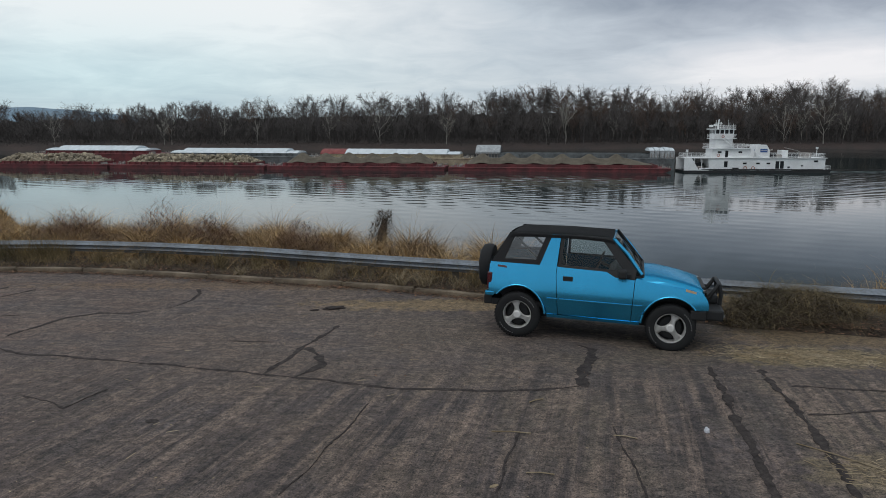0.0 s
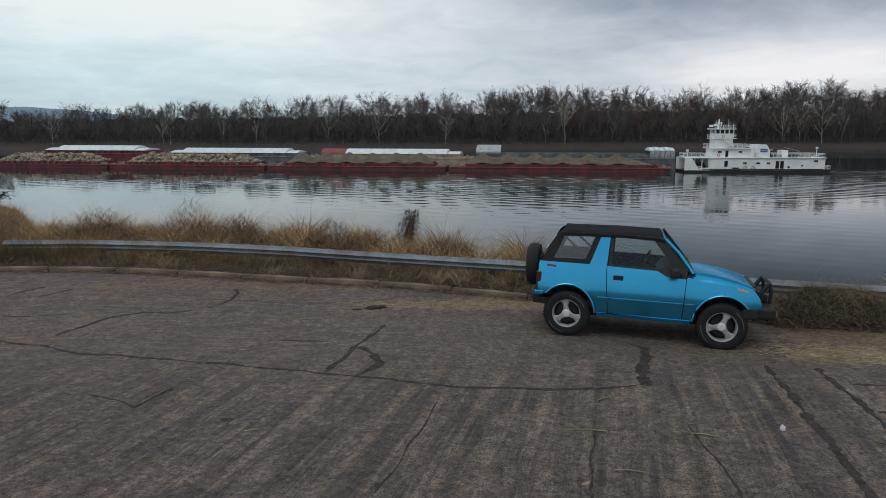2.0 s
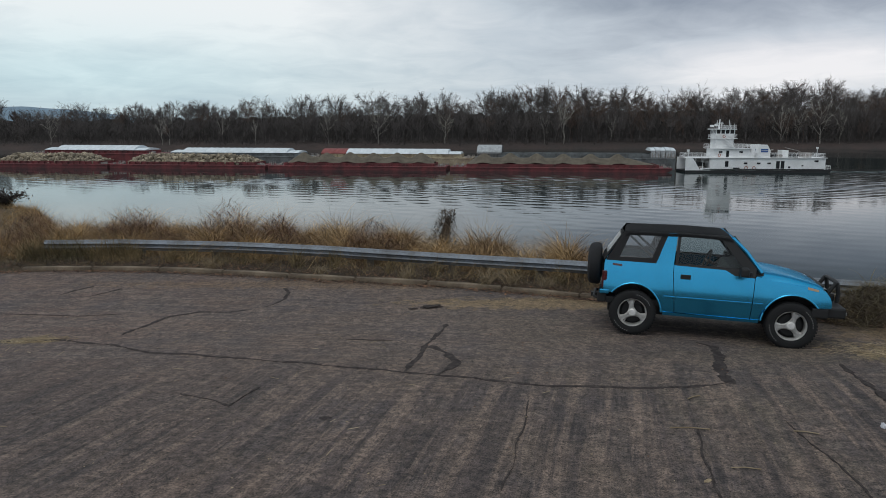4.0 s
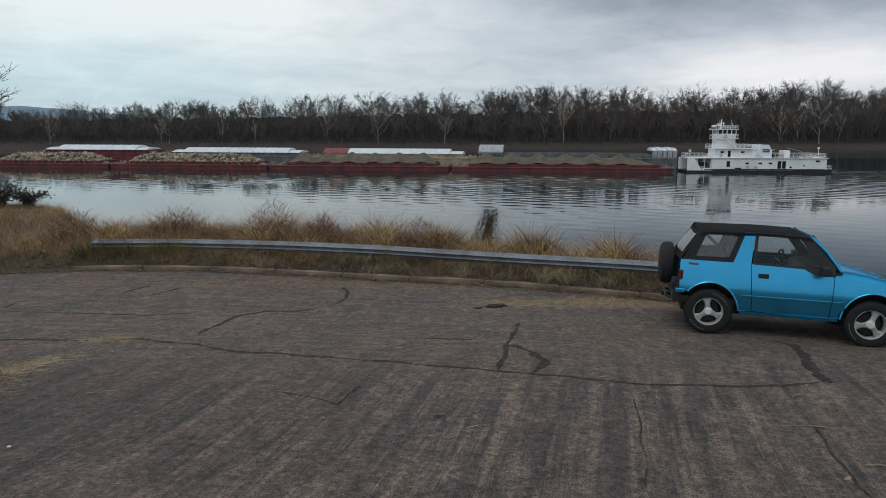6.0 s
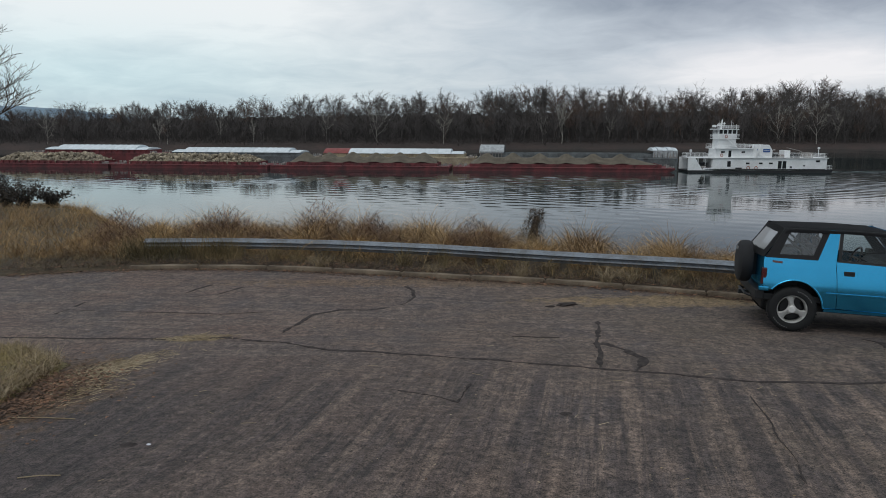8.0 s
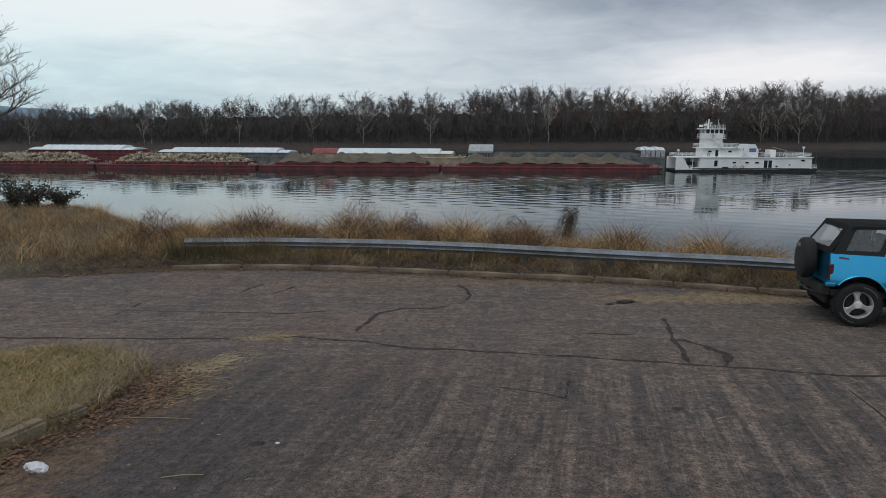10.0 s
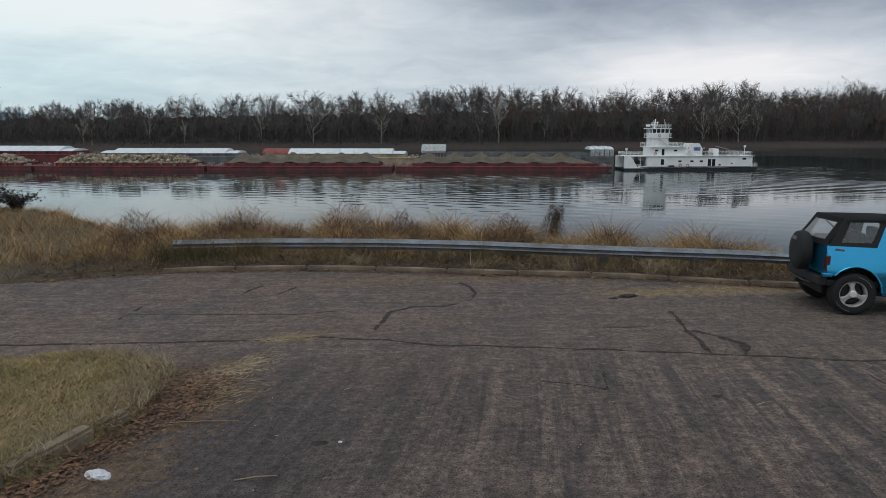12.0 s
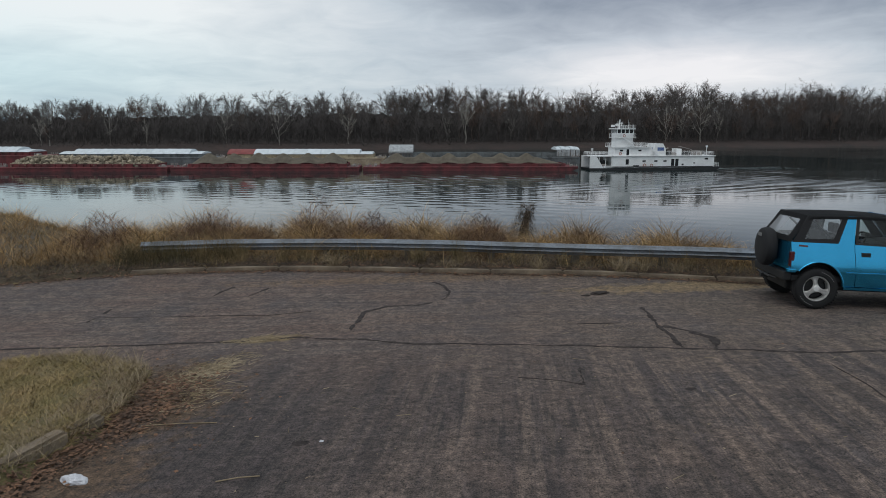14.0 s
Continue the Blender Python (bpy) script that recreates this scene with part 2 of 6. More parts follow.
def land(x, y):
    """Height of the ground sheet."""
    if y > 200:
        f = far_y(x)
        return -12.5 + 6.6 * smooth(f - 6, f + 16, y) + 2.4 * smooth(f + 16, f + 70, y)
    z = lot(x, y) - 0.06
    e = edge_y(x)
    if y > e - 0.1:
        z += 0.13 * smooth(e + 0.02, e + 0.25, y)
        z += 0.05 * noise.noise((x * 0.9, y * 0.9, 3)) * smooth(e, e + 1, y)
        r = rail_y(x)
        z -= 0.045 * max(0, y - r - 1)
        b = bank_y(x)
        if y > b - 0.6:
            z -= 0.62 * max(0, y - b) + 0.12 * smooth(b - 0.6, b + 0.6, y)
    if inside(ISLAND, x, y):
        z += 0.17
    return max(z, -12.5)


def sheet(x, y):
    """Height of the ground mesh between its grid lines, near the lot."""
    i, j = (x + 25) / 0.3, (y + 4) / 0.25
    x0, y0 = -25 + 0.3 * math.floor(i), -4 + 0.25 * math.floor(j)
    u, v = i - math.floor(i), j - math.floor(j)
    low = land(x0, y0) * (1 - u) + land(x0 + 0.3, y0) * u
    return low * (1 - v) + (land(x0, y0 + 0.25) * (1 - u) + land(x0 + 0.3, y0 + 0.25) * u) * v


def stretch(a, b, fine, wide):
    """Grid lines: fine steps between a and b, growing ones out to wide."""
    out = list(np.arange(a, b + 1e-6, fine))
    step, v = fine, a
    while v > -wide:
        step *= 1.35
        v -= step
        out.insert(0, v)
    step, v = fine, b
    while v < wide:
        step *= 1.35
        v += step
        out.append(v)
    return out


GX = stretch(-25, 12, 0.3, 4200)
GY = stretch(-4, 24, 0.25, 150)
GY = [v for v in GY if v < 60] + list(np.arange(60, 340, 40)) + list(np.arange(340, 460, 6)) + [480, 520, 600, 800, 1200, 2000, 3000, 4500]
gv = [(x, y, land(x, y)) for y in GY for x in GX]
gf = [(j * len(GX) + i, j * len(GX) + i + 1, (j + 1) * len(GX) + i + 1, (j + 1) * len(GX) + i) for j in range(len(GY) - 1) for i in range(len(GX) - 1)]
ground = mesh_object("ground", gv, gf, M_SOIL, True)
for extra in (M_FARBANK, M_TURF, M_FIELD):
    ground.data.materials.append(extra)
for p in ground.data.polygons:
    if p.center.y > 200:
        p.material_index = 1
    elif p.center.y < edge_y(p.center.x) and p.center.x < -9:
        p.material_index = 2
    elif p.center.y > rail_y(p.center.x) + 0.3 or p.center.x < -11:
        p.material_index = 3
tagged(ground, "bare brown soil of the river bank with dead grass", "ground", kind="structure")

# river
M_WATER = bpy.data.materials.new("river_water")
M_WATER.use_nodes = True
wt = M_WATER.node_tree
wb = wt.nodes["Principled BSDF"]
wb.inputs["Base Color"].default_value = (0.014, 0.026, 0.026, 1)
wb.inputs["Roughness"].default_value, wb.inputs["IOR"].default_value = 0.04, 1.265
wc = wt.nodes.new("ShaderNodeTexCoord")
hsum = None
calm = nd(wt, "ShaderNodeTexNoise", Scale=0.016, Detail=3.0, Roughness=0.5)
link(wt, wc.outputs["Object"], calm.inputs["Vector"])
rip = nd(wt, "ShaderNodeMapRange", From_Min=0.40, From_Max=0.60, To_Min=0.18, To_Max=1.5)
link(wt, calm.outputs["Fac"], rip.inputs[0])

def ripple(kind, turn, size, amount, add_to):
    """Adds one train of waves or a chop to the height of the water."""
    mp = wt.nodes.new("ShaderNodeMapping")
    mp.inputs["Rotation"].default_value = (0, 0, turn)
    if kind == "wave":
        link(wt, wc.outputs["Object"], mp.inputs["Vector"])
        tex = nd(wt, "ShaderNodeTexWave", Scale=0.314 / size, Distortion=3.2, Detail=2.0, Detail_Scale=0.7, Detail_Roughness=0.55)
    else:
        mp.inputs["Scale"].default_value = size
        link(wt, wc.outputs["Object"], mp.inputs["Vector"])
        tex = nd(wt, "ShaderNodeTexNoise", Scale=1.0, Detail=2.0, Roughness=0.45)
    link(wt, mp.outputs[0], tex.inputs["Vector"])
    mu = wt.nodes.new("ShaderNodeMath")
    mu.operation = "MULTIPLY_ADD"
    mu.inputs[1].default_value = amount
    link(wt, tex.outputs["Fac"], mu.inputs[0])
    if add_to is not None:
        link(wt, add_to, mu.inputs[2])
    return mu.outputs[0]


for kind, turn, size, amount in (("wave", radians(-62), 3.6, 0.19), ("wave", radians(-114), 4.6, 0.17), ("chop", 0.10, (0.12, 0.34, 1), 0.13), ("chop", -0.16, (0.3, 0.7, 1), 0.10), ("chop", 0.3, (0.9, 2.2, 1), 0.03)):
    hsum = ripple(kind, turn, size, amount, hsum)
hm = wt.nodes.new("ShaderNodeMath")
hm.operation = "MULTIPLY"
link(wt, hsum, hm.inputs[0])
wsep = wt.nodes.new("ShaderNodeSeparateXYZ")
link(wt, wc.outputs["Object"], wsep.inputs[0])
reach = nd(wt, "ShaderNodeMapRange", From_Min=70.0, From_Max=140.0, To_Min=0.06, To_Max=1.0)
link(wt, wsep.outputs[1], reach.inputs[0])
lee = nd(wt, "ShaderNodeMapRange", From_Min=-50.0, From_Max=10.0, To_Min=0.22, To_Max=1.0)
link(wt, wsep.outputs[0], lee.inputs[0])
still = None
for a in (reach, lee, rip):
    if still is None:
        still = a.outputs[0]
        continue
    mm = wt.nodes.new("ShaderNodeMath")
    mm.operation = "MULTIPLY"
    link(wt, still, mm.inputs[0])
    link(wt, a.outputs[0], mm.inputs[1])
    still = mm.outputs[0]
link(wt, still, hm.inputs[1])
wbp = nd(wt, "ShaderNodeBump", Strength=1.0, Distance=0.12)
link(wt, hm.outputs[0], wbp.inputs["Height"])
link(wt, wbp.outputs[0], wb.inputs["Normal"])
water = mesh_object("water", [(-4200, 8, WATER), (4200, 8, WATER), (4200, 480, WATER), (-4200, 480, WATER)], [(0, 1, 2, 3)], M_WATER)
tagged(water, "grey rippled river water reflecting the overcast sky", "river", kind="structure")

# asphalt with worn lanes, dirt and sand, darker towards the near left
M_ASPHALT = bpy.data.materials.new("asphalt")
M_ASPHALT.use_nodes = True
at = M_ASPHALT.node_tree
ab = at.nodes["Principled BSDF"]
ab.inputs["Roughness"].default_value = 0.85
ac = at.nodes.new("ShaderNodeTexCoord")


def anoise(scale, detail=4.0, stretchv=None, rotz=0.0, rough=0.6):
    n = nd(at, "ShaderNodeTexNoise", Scale=scale, Detail=detail, Roughness=rough)
    if stretchv:
        mp = at.nodes.new("ShaderNodeMapping")
        mp.vector_type = "TEXTURE"
        mp.inputs["Scale"].default_value, mp.inputs["Rotation"].default_value = stretchv, (0, 0, rotz)
        link(at, ac.outputs["Object"], mp.inputs["Vector"])
        link(at, mp.outputs[0], n.inputs["Vector"])
    else:
        link(at, ac.outputs["Object"], n.inputs["Vector"])
    return n.outputs["Fac"]


def arange(src, lo, hi, to0=0.0, to1=1.0):
    r = nd(at, "ShaderNodeMapRange", From_Min=lo, From_Max=hi, To_Min=to0, To_Max=to1)
    link(at, src, r.inputs[0])
    return r.outputs[0]


def amath(op, a, b):
    n = at.nodes.new("ShaderNodeMath")
    n.operation = op
    for i, v in enumerate((a, b)):
        if isinstance(v, (int, float)):
            n.inputs[i].default_value = v
        else:
            link(at, v, n.inputs[i])
    return n.outputs[0]


def amix(fac, a, b):
    n = at.nodes.new("ShaderNodeMix")
    n.data_type = "RGBA"
    link(at, fac, n.inputs[0])
    for i, v in ((6, a), (7, b)):
        if isinstance(v, tuple):
            n.inputs[i].default_value = (*v, 1)
        else:
            link(at, v, n.inputs[i])
    return n.outputs[2]


asep = at.nodes.new("ShaderNodeSeparateXYZ")
link(at, ac.outputs["Object"], asep.inputs[0])


def blob(x, y, rx, ry, ragged=0.9):
    """Where dirt has spread: 1 in the middle of an oval, ragged at its rim."""
    ex = amath("DIVIDE", amath("SUBTRACT", asep.outputs[0], x), rx)
    ey = amath("DIVIDE", amath("SUBTRACT", asep.outputs[1], y), ry)
    d = amath("SQRT", amath("ADD", amath("MULTIPLY", ex, ex), amath("MULTIPLY", ey, ey)), 0)
    d = amath("ADD", d, amath("MULTIPLY", amath("SUBTRACT", rim, 0.5), ragged * 2.6))
    return arange(d, 0.65, 1.15, 1.0, 0.0)


rim = anoise(4.5, 5.0)
base = amix(arange(asep.outputs[0], -7.0, 4.0), (0.106, 0.078, 0.068), (0.097, 0.083, 0.068))
base = amix(arange(anoise(0.55, 4.0), 0.42, 0.62), base, (0.074, 0.062, 0.060))
base = amix(amath("MULTIPLY", arange(anoise(2.4, 6.0, None, 0.0, 0.7), 0.45, 0.68), 0.8), base, (0.152, 0.118, 0.101))
base = amix(amath("MULTIPLY", amath("MULTIPLY", arange(asep.outputs[0], -8.0, -3.5, 1.0, 0.0), arange(asep.outputs[1], 7.0, 9.5, 1.0, 0.0)), 0.85), base, (0.050, 0.040, 0.038))
near = arange(asep.outputs[1], 7.4, 8.8, 1.0, 0.10)
wander = arange(anoise(1.1, 4.0), 0.34, 0.62)
lanes = amath("MULTIPLY", arange(anoise(1.0, 5.0, (0.15, 2.4, 1), radians(-13), 0.65), 0.47, 0.60), amath("MULTIPLY", near, wander))
broad = amath("MULTIPLY", arange(anoise(1.0, 6.0, (0.26, 6.0, 1), radians(-14), 0.72), 0.48, 0.56), near)
base = amix(amath("MULTIPLY", broad, 0.7), base, (0.052, 0.042, 0.041))
base = amix(amath("MULTIPLY", lanes, 0.95), base, (0.034, 0.028, 0.027))
pale = amath("MULTIPLY", arange(anoise(1.0, 6.0, (0.21, 5.0, 1), radians(-15), 0.72), 0.49, 0.60), near)
base = amix(amath("MULTIPLY", amath("MULTIPLY", pale, arange(asep.outputs[0], -8.5, -3.0, 0.15, 1.0)), 0.62), base, (0.20, 0.157, 0.132))
cross = arange(anoise(1.0, 5.0, (2.2, 0.12, 1), radians(-7), 0.6), 0.50, 0.62)
base = amix(amath("MULTIPLY", cross, arange(asep.outputs[1], 7.5, 10.0, 0.12, 0.55)), base, (0.150, 0.124, 0.110))
dim = arange(anoise(1.0, 5.0, (1.7, 0.10, 1), radians(-9), 0.6), 0.54, 0.66)
base = amix(amath("MULTIPLY", dim, 0.4), base, (0.050, 0.042, 0.040))
for bx, by, brx, bry, col, rag in ((-7.9, 9.76, 0.5, 0.17, (0.25, 0.195, 0.105), 0.5), (5.2, 8.9, 1.3, 0.5, (0.18, 0.145, 0.088), 0.8), (0.2, 12.05, 2.6, 0.45, (0.22, 0.165, 0.105), 0.9),
                                (6.6, 10.0, 2.6, 0.6, (0.16, 0.118, 0.078), 0.7), (-4.0, 13.6, 5.0, 0.4, (0.14, 0.10, 0.072), 1.0), (-8.9, 7.7, 0.8, 1.3, (0.12, 0.08, 0.05), 0.8), (-9.4, 5.6, 0.9, 1.4, (0.11, 0.075, 0.05), 0.8), (3.9, 5.2, 0.8, 0.5, (0.17, 0.14, 0.10), 1.0)):
    base = amix(amath("MULTIPLY", blob(bx, by, brx, bry, rag), 0.62), base, col)
grain = amath("ADD", amath("MULTIPLY", anoise(60.0, 3.0, None, 0.0, 0.85), 0.6), amath("MULTIPLY", anoise(17.0, 4.0, None, 0.0, 0.75), 0.4))
speck = arange(grain, 0.38, 0.62, 0.02, 1.86)
hs = at.nodes.new("ShaderNodeHueSaturation")
link(at, base, hs.inputs["Color"])
hs.inputs["Saturation"].default_value = 1.32
blotch = arange(anoise(7.0, 5.0, None, 0.0, 0.75), 0.36, 0.64, 0.68, 1.46)
link(at, amath("MULTIPLY", speck, blotch), hs.inputs["Value"])
base = hs.outputs[0]
link(at, base, ab.inputs["Base Color"])
abp = nd(at, "ShaderNodeBump", Strength=0.8, Distance=0.016)
link(at, amath("ADD", grain, amath("MULTIPLY", lanes, -0.8)), abp.inputs["Height"])
link(at, abp.outputs[0], ab.inputs["Normal"])

outline = []
for i, x in enumerate(np.arange(-40, 14.01, 0.22)):
    outline.append((x, edge_y(x) + 0.10 * noise.noise((x * 1.3, 0, 0)) + 0.05 * noise.noise((x * 5, 0, 7))))
outline += [(14, -30), (-40, -30)]
abm = bmesh.new()
abm.faces.new([abm.verts.new((x, y, 0)) for x, y in outline])
for v in np.arange(-39.5, 14, 0.75):
    bmesh.ops.bisect_plane(abm, geom=abm.verts[:] + abm.edges[:] + abm.faces[:], plane_co=(v, 0, 0), plane_no=(1, 0, 0))
for v in np.arange(-6, 15, 0.75):
    bmesh.ops.bisect_plane(abm, geom=abm.verts[:] + abm.edges[:] + abm.faces[:], plane_co=(0, v, 0), plane_no=(0, 1, 0))
for v in abm.verts:
    v.co.z = lot(v.co.x, v.co.y)
ext = bmesh.ops.extrude_face_region(abm, geom=abm.faces[:])
for e in ext["geom"]:
    if isinstance(e, bmesh.types.BMVert):
        e.co.z -= 0.05
pavement = part("pavement", abm, M_ASPHALT)
tagged(pavement, "worn grey-brown asphalt lot with sealed cracks and dirt", "pavement", kind="structure")


def ribbon(name, pts, width, rag, seed, label):
    """A strip of sealing tar that lies on the asphalt."""
    rng = random.Random(seed)
    path = []
    for (x0, y0), (x1, y1) in zip(pts, pts[1:]):
        n = max(2, int(math.hypot(x1 - x0, y1 - y0) / 0.06))
        path += [(x0 + (x1 - x0) * k / n, y0 + (y1 - y0) * k / n) for k in range(n)]
    path.append(pts[-1])
    bm = bmesh.new()
    rows = []
    for i, (x, y) in enumerate(path):
        x1, y1 = path[min(i + 1, len(path) - 1)]
        x0, y0 = path[max(i - 1, 0)]
        l = math.hypot(x1 - x0, y1 - y0) or 1
        nx, ny = -(y1 - y0) / l, (x1 - x0) / l
        off = 0.05 * noise.noise((x * 2.1, y * 2.1, seed)) + 0.012 * noise.noise((x * 11, y * 11, seed))
        w = width * (0.55 + 0.9 * abs(noise.noise((x * 3, y * 3, seed + 5))) + rag * rng.random()) * (0.35 if i in (0, len(path) - 1) else 1) * (0.3 if noise.noise((x * 2.3, y * 2.3, seed + 9)) < -0.18 else 1)
        rows.append([bm.verts.new((x + nx * (off + s * w), y + ny * (off + s * w), lot(x, y) + h)) for s, h in ((-0.5, 0.001), (-0.42, 0.006), (0.42, 0.006), (0.5, 0.001))])
    for a, b in zip(rows, rows[1:]):
        for k in range(3):
            bm.faces.new((a[k], a[k + 1], b[k + 1], b[k]))
    return tagged(part(name, bm, M_TAR), label, "crack seal", "tar seals on the lot", "structure")


SEALS = [
    ([(-12.5, 10.2), (-8.3, 9.73), (-7.5, 9.73), (-6.5, 9.35), (-5.8, 8.95), (-4.8, 8.75), (-3.8, 8.49), (-2.8, 8.22), (-1.7, 7.9), (-0.55, 7.54), (0.43, 7.45), (1.1, 7.47), (1.65, 7.6)], 0.052),
    ([(-1.68, 10.54), (-1.96, 9.44), (-2.14, 8.61), (-2.28, 8.02)], 0.085),
    ([(-1.96, 9.25), (-1.7, 8.9), (-1.6, 8.5), (-1.83, 7.9)], 0.12),
    ([(1.93, 9.42), (2.12, 9.2), (2.04, 8.79), (1.76, 8.18), (1.67, 7.55)], 0.13),
    ([(3.49, 8.48), (3.23, 7.4), (2.99, 6.4), (2.81, 5.63), (2.64, 5.01), (2.5, 4.2)], 0.09),
    ([(4.09, 8.33), (3.84, 7.19), (3.67, 6.38), (3.46, 5.61), (3.36, 5.19), (3.2, 4.4)], 0.09),
    ([(4.1, 7.56), (5.07, 7.34), (5.6, 7.3)], 0.05),
    ([(3.78, 6.6), (4.41, 6.66), (4.9, 6.75)], 0.05),
    ([(-4.95, 13.25), (-4.76, 12.9), (-4.72, 12.4), (-4.85, 11.95), (-5.1, 11.62), (-5.46, 11.43), (-6.0, 11.4), (-6.4, 11.1), (-6.68, 9.93)], 0.07),
    ([(-10.9, 11.29), (-10.69, 12.03)], 0.07),
    ([(-9.16, 12.71), (-8.85, 13.44)], 0.06),
    ([(-8.49, 12.6), (-8.18, 13.24)], 0.06),
    ([(-4.78, 7.3), (-4.3, 7.07), (-4.11, 6.9), (-3.93, 7.51)], 0.045),
    ([(-11.8, 11.7), (-8.0, 11.2), (-7.3, 11.3)], 0.018),
    ([(-3.2, 9.6), (-2.5, 9.55)], 0.03),
    ([(0.35, 4.4), (0.55, 5.6), (0.75, 6.3)], 0.022),
    ([(1.5, 4.2), (1.62, 5.0), (1.72, 6.4)], 0.022),
    ([(-1.3, 5.0), (-1.09, 5.82), (-0.8, 7.05)], 0.018),
]
for i, (pts, w) in enumerate(SEALS):
    ribbon("tar_seal", pts, w * 0.85, 0.9, i, "dark tar seal over a crack in asphalt")

# far hills beyond the woods; their blue colour holds the haze
hv, hf = [], []
for i, x in enumerate(np.linspace(-2600, 200, 90)):
    top = 74 + 16 * noise.noise((x * 0.002, 0, 0)) + 6 * noise.noise((x * 0.009, 2, 0)) - 60 * smooth(-1500, -850, x)
    hv += [(x, 2600, -12), (x, 2700, top), (x, 3100, -12)]
    if i:
        hf += [(3 * i - 3, 3 * i, 3 * i + 1, 3 * i - 2), (3 * i - 2, 3 * i + 1, 3 * i + 2, 3 * i - 1)]
tagged(mesh_object("backdrop_hills", hv, hf, M_HAZED_HILL, True), "wooded hills far beyond the river, distance haze put into their blue colour", "hills", kind="structure")

# ---- bare woods on the far shore ----


def bare_tree(seed, height, spread, depth=5, first=0.3):
    """Limbs of a leafless tree as (start, end, radius, radius) pieces, base at the origin."""
    rng = random.Random(seed)
    segs = []

    def grow(p, d, length, r, level):
        for k in range(2):
            d = (d + Vector((rng.uniform(-1, 1), rng.uniform(-1, 1), rng.uniform(-0.3, 0.6))) * (0.05 + 0.04 * level)).normalized()
            q = p + d * (length / 2)
            segs.append((p, q, r, r * 0.84))
            p, r = q, r * 0.84
            if k == 0 and 1 <= level < depth:
                branch(p, d, length * 0.75, r * 0.6, level, 1)
        if level < depth:
            branch(p, d, length, r, level, (4, 3, 3, 3, 3)[min(level, 4)])

    def branch(p, d, length, r, level, n):
        turn = rng.uniform(0, 6.28)
        for k in range(n):
            a = turn + 6.28 * k / n + rng.uniform(-0.5, 0.5)
            side = Vector((math.cos(a), math.sin(a), rng.uniform(-0.1, 0.2)))
            way = (d + side * spread * rng.uniform(0.45, 1.0) + Vector((0, 0, 0.06))).normalized()
            grow(p, way, length * rng.uniform(0.58, 0.86), r * (0.8 if n < 4 else 0.7), level + 1)

    grow(Vector((0, 0, -0.3)), Vector((rng.uniform(-0.07, 0.07), rng.uniform(-0.07, 0.07), 1)), height * first, height * 0.013, 0)
    top = max(q.z for _, q, _, _ in segs)
    k = height / top
    return [(p * k, q * k, r0 * k, r1 * k) for p, q, r0, r1 in segs]


def strip_mesh(segs, thin, seed):
    """Flat slivers along the limbs, turned at random, for trees seen from afar."""
    rng = np.random.default_rng(seed)
    p = np.array([s[0] for s in segs])
    q = np.array([s[1] for s in segs])
    r0 = np.maximum([s[2] for s in segs], thin)
    r1 = np.maximum([s[3] for s in segs], thin * 0.8)
    d = q - p
    side = np.cross(d, rng.normal(size=d.shape) * (0.3, 1, 0.1) + (0, 1.2, 0))
    side /= np.linalg.norm(side, axis=1)[:, None] + 1e-9
    v = np.stack([p - side * r0[:, None], p + side * r0[:, None], q + side * r1[:, None], q - side * r1[:, None]], 1).reshape(-1, 3)
    return v


def joined(name, blocks, mat):
    v = np.concatenate(blocks)
    me = bpy.data.meshes.new(name)
    n = len(v) // 4
    me.vertices.add(len(v))
    me.vertices.foreach_set("co", v.astype(np.float32).ravel())
    me.loops.add(n * 4)
    me.loops.foreach_set("vertex_index", np.arange(n * 4, dtype=np.int32))
    me.polygons.add(n)
    me.polygons.foreach_set("loop_start", np.arange(0, n * 4, 4, dtype=np.int32))
    me.update(calc_edges=True)
    me.materials.append(mat)
    return new(name, me)


